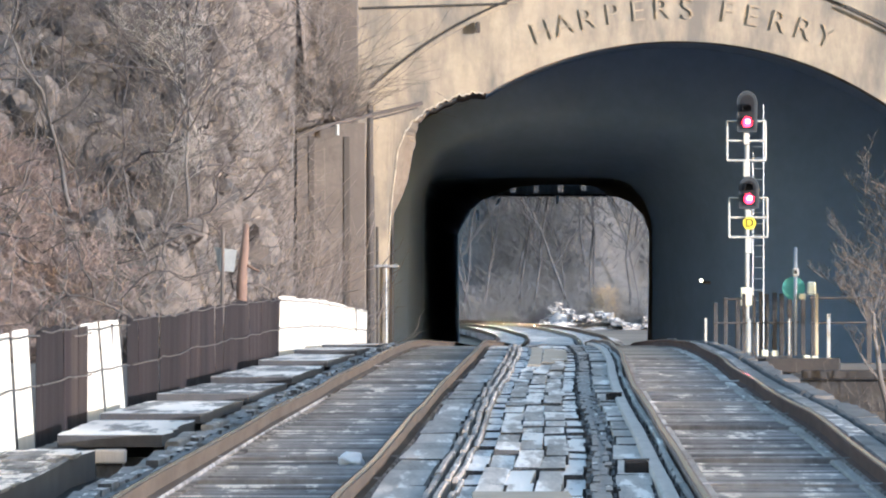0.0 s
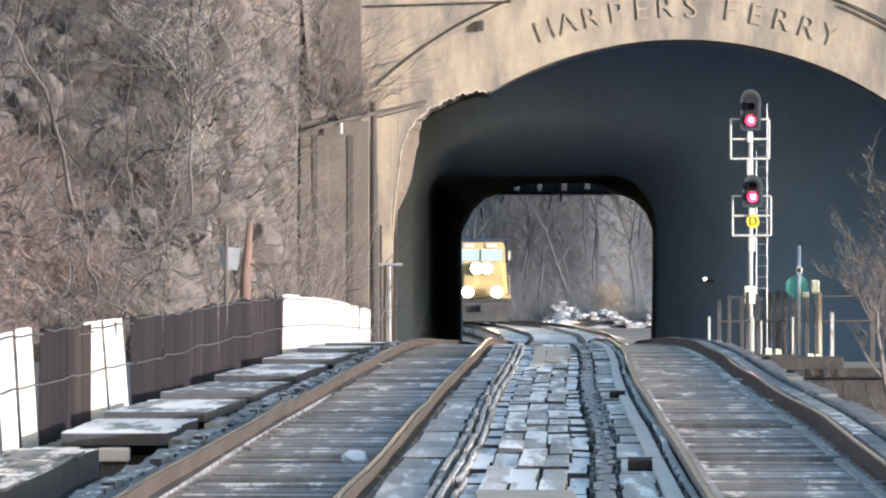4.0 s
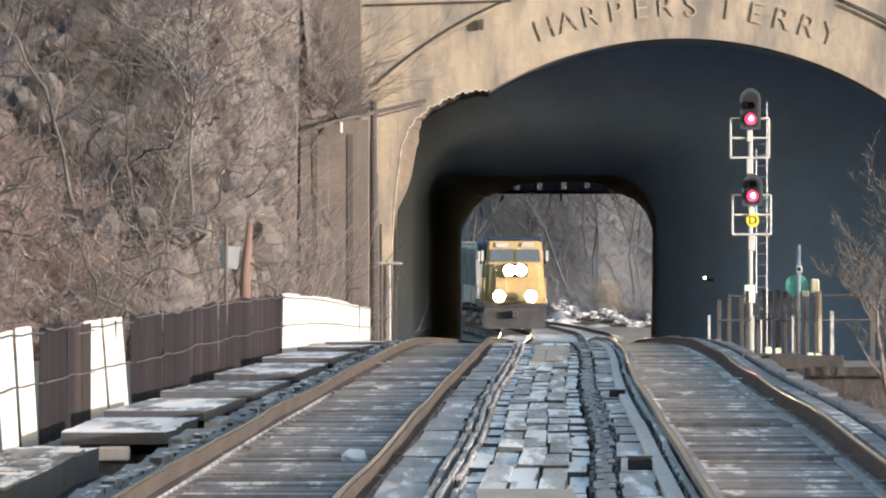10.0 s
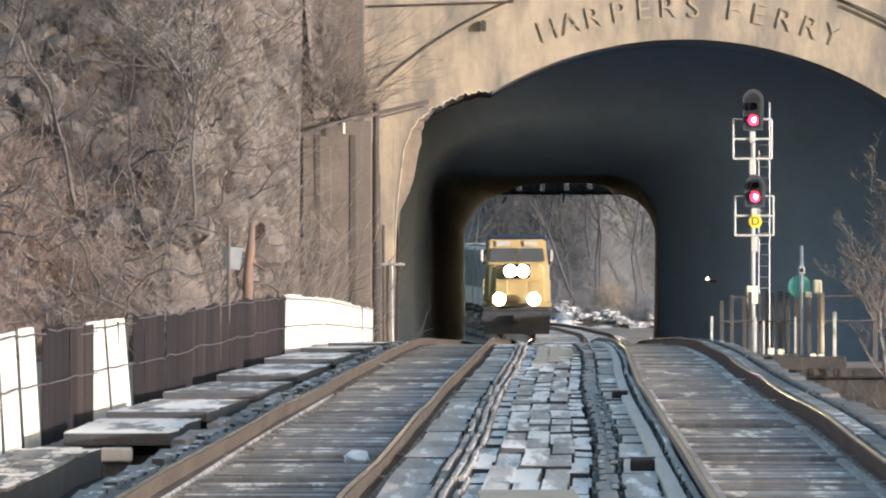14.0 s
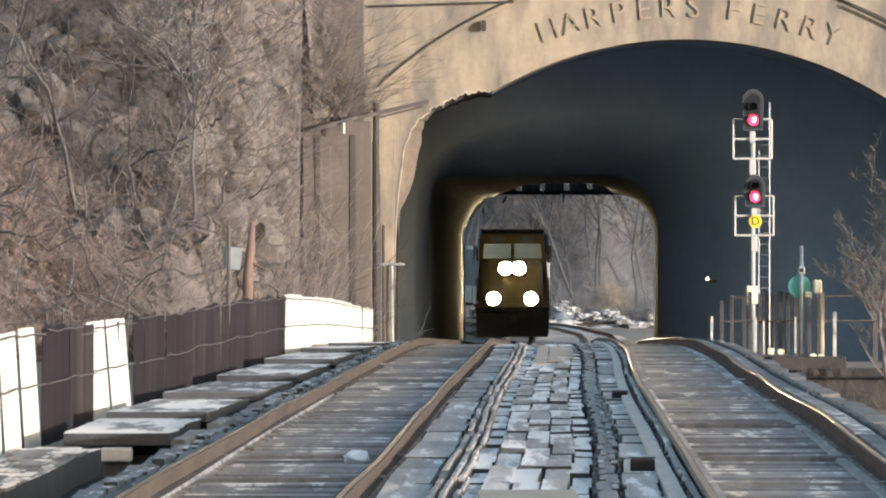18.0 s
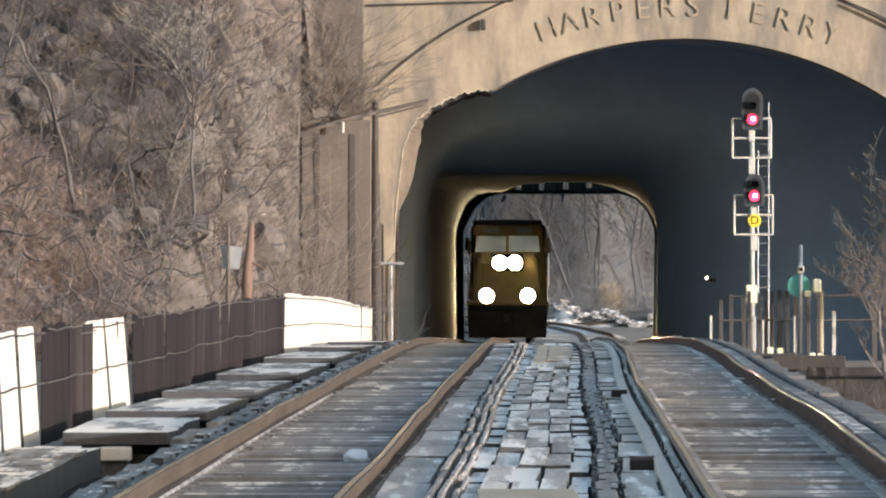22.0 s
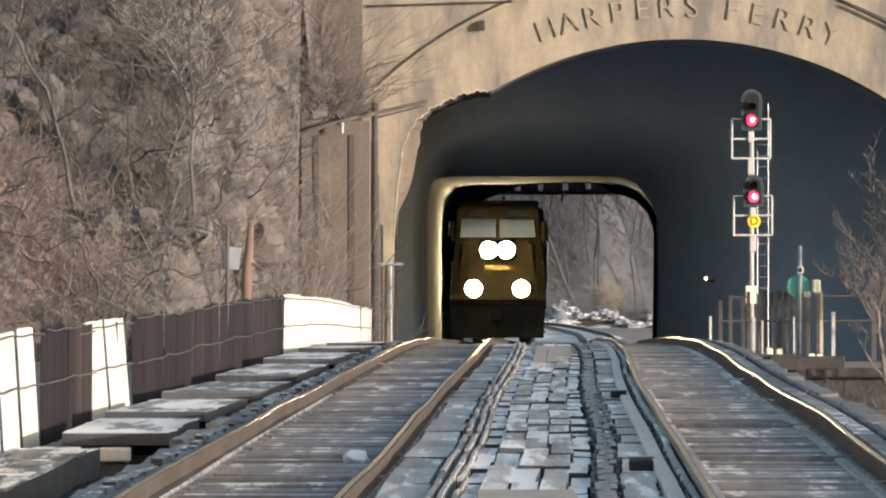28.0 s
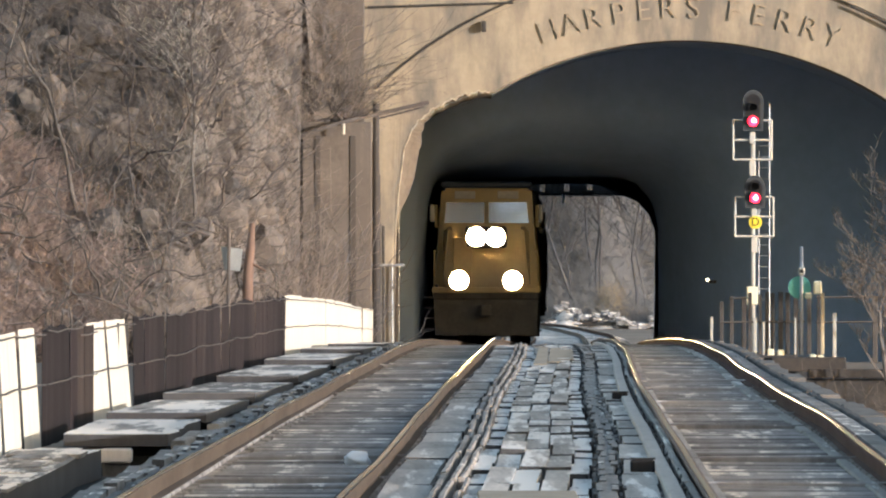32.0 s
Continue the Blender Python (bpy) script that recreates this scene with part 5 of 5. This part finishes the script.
def limbs(name, label, count, where, mat, seed, size, rad, sway=.55, ground=hill_z):
    """Crooked boughs and leaning trunks that bend many times, with side branches."""
    r = random.Random(seed)
    segs = []
    for _ in range(count):
        x, y = where(r)
        p = Vector((x, y, ground(x, y) - .1))
        d = Vector((r.gauss(0, .8), r.gauss(0, .3), r.uniform(.25, 1))).normalized()
        ln, rd, n = r.uniform(*size), r.uniform(*rad), 9
        for i in range(n):
            q = p + d * (ln / n)
            segs.append((p, q, rd * (1 - i * .09), rd * (1 - (i + 1) * .09)))
            if i > 1 and r.random() < .55:
                e, a = (d + Vector((r.gauss(0, .9), r.gauss(0, .4), r.gauss(.1, .6)))).normalized(), q
                for j in range(3):
                    b = a + e * ln * .09
                    segs.append((a, b, rd * (.5 - j * .12), rd * (.38 - j * .12)))
                    a, e = b, (e + Vector((r.gauss(0, sway), r.gauss(0, .3), r.gauss(0, sway)))).normalized()
            d = (d + Vector((r.gauss(0, sway), r.gauss(0, .25), r.gauss(.05, sway * .8)))).normalized()
            p = q
    v, f = sticks(segs, 4, .004)
    return tagged(mesh_object(name, v, f, mat), label, "brush", kind="stuff")


def bough_spot(r):
    x, y = slope_spot(r)
    return (x, y) if x < -5.6 else (x - 5, 446 + 26 * r.random())


limbs("tangled_boughs", "crooked dark boughs tangled over the slope", 90, lambda r: bough_spot(r), M["bark_dark"], 21, (2.0, 5.0), (.03, .075))
limbs("tangled_vines", "crooked grey-brown vines tangled over the slope", 200, lambda r: bough_spot(r), M["bark"], 22, (1.5, 4.0), (.022, .05))
limbs("climbing_vines", "crooked vines on the slope beside the portal", 130, lambda r: (r.uniform(-8.4, -5.4), 447 + 22 * r.random()), M["bark"], 24, (1.2, 3.2), (.018, .04))
limbs("wall_shrubs", "crooked bare shrubs in front of the wing wall", 60, lambda r: (r.uniform(-5.6, -3.3), r.uniform(455, 463)), M["bark"], 25, (2.0, 4.6), (.018, .04), .3, ground_z)
limbs("dead_branches", "short bleached dead branches on the slope", 60, lambda r: bough_spot(r), M["bark_pale"], 23, (.5, 1.4), (.02, .035))

for i in range(280):
    x, y = wr.uniform(-15.5, -4.9), 445 + 30 * wr.random() ** .9
    s = wr.uniform(.28, .75)
    bm = bmesh.new()
    bmesh.ops.create_icosphere(bm, subdivisions=2, radius=1)
    cuts = [(Vector((wr.gauss(0, 1), wr.gauss(-.6, .8), wr.gauss(0, .8))).normalized(), wr.uniform(.45, .8)) for _ in range(7)]
    for v in bm.verts:                  # broken faces
        for nrm, d in cuts:
            over = v.co.dot(nrm) - d
            if over > 0:
                v.co -= nrm * over
        v.co *= 1 + .08 * fbm(v.co.x * 2 + i, v.co.y * 2, v.co.z * 2)
        v.co = Vector((v.co.x * s * 1.1 + x, v.co.y * s + y, v.co.z * s * 1.15 + hill_z(x, y) + s * .12))
    rock = thing("rock", (x, y, hill_z(x, y)), "brown-grey broken rock outcrop on the slope", "rock", "slope rocks")
    part("boulder", bm, M["rock"], rock)

stump = thing("tree_stump", (-5.70, 446, hill_z(-5.70, 446)), "broken russet-barked trunk low on the slope", "tree")
part("trunk", tubed([(-5.71, 446, hill_z(-5.71, 446) - .3), (-5.65, 446, 1.6), (-5.58, 446, 2.4), (-5.53, 446, 3.1)], [.16, .15, .12, .07], 9), M["russet"], stump, smooth=True)
part("stub", tubed([(-5.61, 446, 2.0), (-5.15, 445.8, 1.75)], [.05, .03], 6), M["russet"], stump)

# the bare bush beside the signal, and one nearer the edge
tree_model("bush", "bare brown bush beside the bridge end", 301, M["bark_tan"], 4.5, .5, .045, 4, -.14, (12.75, 423, -1.2), forks=(3, 6), least=.0065)
tree_model("bush", "bare brown bush beside the bridge end", 307, M["bark_tan"], 4.0, .55, .04, 4, -.22, (13.2, 424, -1.2), forks=(3, 5), least=.007)
tree_model("bush", "low bare scrub on the abutment", 311, M["bark_tan"], 2.4, .8, .03, 4, -.1, (12.0, 426, -1.1), forks=(4, 6), least=.006)

tree_model("tree", "bare brown tree stem beside the abutment", 313, M["bark_tan"], 3.7, .3, .11, 4, .02, (11.86, 419, -2.9), forks=(1, 2), least=.006)

# beyond the tunnel: trees and a snowy rock bank
fr = random.Random(9)
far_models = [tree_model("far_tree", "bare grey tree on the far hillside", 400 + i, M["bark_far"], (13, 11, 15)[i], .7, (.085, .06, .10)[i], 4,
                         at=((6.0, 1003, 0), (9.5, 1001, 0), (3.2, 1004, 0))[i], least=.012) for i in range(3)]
for m in far_models:
    m.location.z = far_hill_z(m.location.x, m.location.y) - .2
for i in range(30):
    x, y = fr.uniform(1.2, 18), 996 + 18 * fr.random()
    copy_thing(far_models[fr.randrange(3)], pose(x, y, far_hill_z(x, y) - .2, fr.gauss(0, 4), fr.gauss(0, 4), fr.uniform(0, 360)))
def heap(x):
    """Height of the snowy rubble beside the far track."""
    return 1.55 * math.exp(-((x - 7.2) / 1.0) ** 2) + 1.05 * math.exp(-((x - 9.8) / 1.6) ** 2) + 1.2 * math.exp(-((x - 13.2) / .8) ** 2)


for i in range(290):
    x = fr.uniform(4.6, 14.2)
    top = heap(x)
    y = fr.uniform(986, 990) + 2 * top
    s = fr.uniform(.08, .25)
    zc = -1.55 + top * fr.random() ** .7
    bm = bmesh.new()
    bmesh.ops.create_cube(bm, size=1.6)
    bmesh.ops.subdivide_edges(bm, edges=list(bm.edges), cuts=1, use_grid_fill=True)
    for v in bm.verts:
        v.co *= 1 + .8 * fbm(v.co.x * 1.6 + i * 3, v.co.y * 1.6, v.co.z * 1.6)
        v.co = Vector((v.co.x * s * 1.4 + x, v.co.y * s + y, v.co.z * s * .7 + zc))
    rock = thing("snowy_rock", (x, y, zc - s), "snow-covered rock beside the far track", "rock", "snowy rocks")
    part("boulder", bm, M["rock_snow"], rock)
snow_heap, sf = sheet(list(np.arange(4, 15.1, .4)), list(np.arange(985, 998, 1.0)), lambda x, y: -1.75 + heap(x) * .9 * math.exp(-((y - 991) / 3.2) ** 2) + .12 * fbm(x * 2, y))
tagged(mesh_object("snow_heap", snow_heap, sf, M["gravel"], smooth=True), "heap of snow-covered rubble beside the far track", "rubble", kind="structure")
gm, gmf = sheet(list(np.arange(7.5, 12.6, .3)), list(np.arange(990, 1003, 1.0)), lambda x, y: -2.0 + 2.9 * math.exp(-((x - 10.2) / 1.2) ** 2) * math.exp(-((y - 997) / 3.0) ** 2) + .1 * fbm(x * 2, y))
tagged(mesh_object("grass_mound", gm, gmf, M["straw"], smooth=True), "mound of tan dry grass beyond the snowy rubble", "mound", kind="structure")
brush("far_brush", "grey brush on the far hillside, tinted for haze", 9000, lambda r: (r.uniform(.6, 17), 990 + 24 * r.random()), M["twig_far"], 4, (.8, 3.2), (.008, .022), far_hill_z)
brush("dry_grass", "tufts of tan dry grass on the mound beyond the rubble", 1500, lambda r: (r.gauss(10.2, .8), r.uniform(993, 998)), M["straw"], 6, (.3, .9), (.008, .016),
      lambda x, y: -2.0 + 2.9 * math.exp(-((x - 10.2) / 1.2) ** 2) * math.exp(-((y - 997) / 3.0) ** 2))
bank = thing("snow_bank", (6, 900, -1.4), "strip of lying snow between the far tracks", "snow", kind="structure")
for off0, off1 in ((-.6, .6), (.9, 3.0), (3.4, 4.5)):
    mesh_object("snow_strip", *sweep([(off0, -.3), (off1, -.3), (off1, -.15), (off0, -.15)], 712, 1060, 6), M["gravel"], bank)


# ---- locomotive ----
def locomotive(lit=True):
    """Front at y = 0, looking along -y; the rail's top is z = 0."""
    L = thing("locomotive", (0, 0, 0), "yellow-nosed dark diesel freight locomotive with blazing headlights" if lit else
              "second dark diesel freight locomotive coupled behind with unlit lamps", "locomotive", "locomotives")
    lens, lens_word = ("headlight", "blazing warm lens") if lit else ("glass", "dark unlit lens")

    def add(name, bm, mat, parent=L, label="", smooth=False):
        bm.transform(Matrix.Scale(1.06, 4))
        return part(name, bm, M[mat], parent, label, smooth=smooth)
    nose = bmesh.new()
    box(nose, -1.25, 1.25, .9, 3.0, 1.55, 3.3)
    for v in nose.verts:
        if v.co.y < 1 and v.co.z > 3:
            v.co.y += .25
            v.co.x *= .86
    bmesh.ops.bevel(nose, geom=list(nose.edges), offset=.09, segments=2, affect="EDGES")
    add("nose", nose, "loco_yellow", label="yellow wide nose")
    cab = bmesh.new()
    box(cab, -1.5, 1.5, 2.6, 5.2, 1.55, 4.45)
    for v in cab.verts:
        if v.co.z > 4:
            v.co.x *= .86
            if v.co.y < 3:
                v.co.y += .18
    bmesh.ops.bevel(cab, geom=list(cab.edges), offset=.10, segments=2, affect="EDGES")
    cab_ob = add("cab", cab, "loco_yellow", label="yellow cab front")
    roof = bmesh.new()
    box(roof, -1.32, 1.32, 2.72, 5.3, 4.43, 4.62, .06)
    add("roof", roof, "loco_dark", cab_ob)
    for x0, x1 in ((-1.22, -.06), (.06, 1.22)):
        w = extruded([(x0, 3.42), (x1, 3.42), (x1 * .95, 4.02), (x0 * .95, 4.02)], 2.56, 2.60)
        for v in w.verts:
            v.co.y += (v.co.z - 3.42) * .12
        add("windshield", w, "windshield", cab_ob, "windshield reflecting the bright sky")
    for x in (-.62, .62):
        add("number_board", boxed(x - .3, x + .3, 2.66, 2.7, 4.12, 4.34, .01), "white_paint", cab_ob, "pale number board")
    for sx in (-1, 1):
        add("mirror", boxed(sx * 1.56 - .06, sx * 1.56 + .06, 2.5, 2.56, 3.45, 3.95, .01), "white_paint", cab_ob, "pale side mirror")
        add("side_window", boxed(sx * 1.45 - .05, sx * 1.47 + .05, 3.4, 4.6, 3.3, 3.95, .01), "glass", cab_ob)
    add("hood", boxed(-1.1, 1.1, 5.2, 20.5, 1.6, 4.35, .08), "loco_dark", label="long dark engine hood")
    add("radiator", boxed(-1.45, 1.45, 16.5, 20.4, 3.5, 4.5, .08), "loco_dark")
    add("frame", boxed(-1.52, 1.52, .35, 21.6, 1.2, 1.55, .04), "loco_grey")
    add("walkway", boxed(-1.55, 1.55, .30, .9, 1.40, 1.56, .02), "loco_yellow", label="yellow end platform")
    plow = extruded([(-1.45, .18), (1.45, .18), (1.5, 1.2), (-1.5, 1.2)], .1, .4)
    add("pilot", plow, "loco_grey", label="dark plow pilot")
    coup = boxed(-.16, .16, -.45, .3, .72, 1.05, .04)
    add("coupler", coup, "loco_grey")
    add("nose_door", boxed(-.95, -.40, .80, .98, 1.7, 3.0, .02), "loco_yellow", label="yellow nose door")
    for sx in (-1, 1):
        for k in range(4):
            add("step", boxed(sx * 1.5 - .26, sx * 1.5 + .02, .45, .85, .35 + k * .3, .39 + k * .3, .008), "loco_grey")
        add("handrail", tubed([(sx * 1.48, .4, 1.5), (sx * 1.48, .4, 2.6), (sx * 1.4, 2.3, 2.6)], .025, 6), "loco_yellow", label="yellow handrail")
        # ditch lights
        hs = tubed([(sx * .77, .02, 1.75), (sx * .77, .35, 1.75)], .29, 20)
        tube(hs, [(sx * .77, -.62, 1.75), (sx * .77, .03, 1.75)], .30, 24, cap=False)
        h = add("ditch_light", hs, "black", label="ditch light housing")
        add("lens", disc(bmesh.new(), (sx * .77, .0, 1.75), .265, .015), lens, h, lens_word)
    head = add("headlight", boxed(-.60, .60, .78, 1.1, 2.68, 3.32, .06), "black", label="twin headlight housing")
    for sx in (-1, 1):
        add("lens", disc(bmesh.new(), (sx * .28, .765, 3.0), .27, .015), lens, head, lens_word)
        add("hood", tubed([(sx * .29, .15, 3.0), (sx * .29, .79, 3.0)], .285, 24, cap=False), "black", head)
    add("fuel_tank", boxed(-1.35, 1.35, 8, 14, .35, 1.2, .12), "loco_grey")
    for ty in (3.6, 18.0):
        truck = add("truck", boxed(-1.2, 1.2, ty - 2.2, ty + 2.2, .45, .95, .06), "loco_grey")
        for k in (-1.75, 0, 1.75):
            for sx in (-1, 1):
                wb = bmesh.new()
                tube(wb, [(sx * .68, ty + k, .52), (sx * .82, ty + k, .52)], .52, 22)
                add("wheel", wb, "loco_grey", truck)
    return L


def hopper_car():
    """A covered hopper car along y, its middle at y = 0 and the rail's top at z = 0."""
    C = thing("hopper_car", (0, 0, 0), "weathered grey covered hopper car coupled in the freight train", "freight car", "freight cars")
    half = 7.1
    bm = bmesh.new()
    side = [(-half, 2.3), (-half, 4.25), (-half + .15, 4.45), (half - .15, 4.45), (half, 4.25), (half, 2.3), (half - 1.9, 1.35), (-half + 1.9, 1.35)]
    a, b = [[bm.verts.new((x * (.93 if z > 4.3 else 1), y, z)) for y, z in side] for x in (-1.5, 1.5)]
    bm.faces.new(a), bm.faces.new(b[::-1])
    for k in range(len(a)):
        j = (k + 1) % len(a)
        bm.faces.new((a[k], b[k], b[j], a[j]))
    bmesh.ops.recalc_face_normals(bm, faces=bm.faces)
    body = part("body", bm, M["car_grey"], C)
    for k in range(9):
        y = -half + .3 + k * (2 * half - .6) / 8
        for sx in (-1, 1):
            part("rib", boxed(sx * 1.5 - .05, sx * 1.5 + .05, y - .05, y + .05, 2.3, 4.3, .01), M["car_grey"], body)
    part("roof_walk", boxed(-.4, .4, -half, half, 4.52, 4.56, .01), M["galv"], C, "grated roof walkway")
    for k in range(4):
        y = -4.8 + 3.2 * k
        part("hatch", boxed(-.55, .55, y - .45, y + .45, 4.42, 4.62, .04), M["car_grey"], C)
    part("sill", boxed(-.3, .3, -half - .2, half + .2, .85, 1.3, .02), M["loco_grey"], C)
    for e in (-1, 1):
        part("end_platform", boxed(-1.45, 1.45, e * half - .45, e * half + .45, 1.15, 1.28, .02), M["loco_grey"], C)
        part("coupler", boxed(-.14, .14, e * (half + .4) - .28, e * (half + .4) + .28, .72, 1.0, .03), M["loco_grey"], C)
        for sx in (-1, 1):
            part("corner_post", boxed(sx * 1.38 - .07, sx * 1.38 + .07, e * (half - .1) - .07, e * (half - .1) + .07, 1.28, 2.4, .01), M["car_grey"], C)
        for k in range(6):
            part("rung", tubed([(.85, e * (half + .06), 2.45 + k * .32), (1.3, e * (half + .06), 2.45 + k * .32)], .02, 5), M["galv"], C)
        truck = part("truck", boxed(-1.15, 1.15, e * 5.6 - 1.25, e * 5.6 + 1.25, .4, .84, .06), M["loco_grey"], C)
        for k in (-.88, .88):
            for sx in (-1, 1):
                part("wheel", tubed([(sx * .68, e * 5.6 + k, .46), (sx * .82, e * 5.6 + k, .46)], .46, 18), M["loco_grey"], truck)
    return C


loco = locomotive()
follower = locomotive(lit=False)
cars = [hopper_car()]
cars += [copy_thing(cars[0], pose(0, 0, 0)) for _ in range(9)]


def on_track(y, ahead, behind):
    """A pose on the rails, from two points of the track that the wheels stand on."""
    y0, y1 = y + ahead, y + behind
    yaw = math.degrees(math.atan2(tx(y1) - tx(y0), behind - ahead))
    fall = math.degrees(math.atan2(tz(y1) - tz(y0), behind - ahead))
    k = -ahead / (behind - ahead)
    return pose(tx(y0) + (tx(y1) - tx(y0)) * k, y, tz(y0) + (tz(y1) - tz(y0)) * k, fall, 0, -yaw)


def motions():
    """The train comes round the curve and through the tunnel at about 15 m/s."""
    front = [(t, 482.0 + 14.9 * (32 - t)) for t in range(0, 33)]
    walk(loco, [(t, on_track(y, 0, 14)) for t, y in front])
    walk(follower, [(t, on_track(y + 23.6, 3.8, 19)) for t, y in front])
    for i, car in enumerate(cars):
        walk(car, [(t, on_track(y + 55.3 + 15.2 * i, -5.6, 5.6)) for t, y in front])


motions()
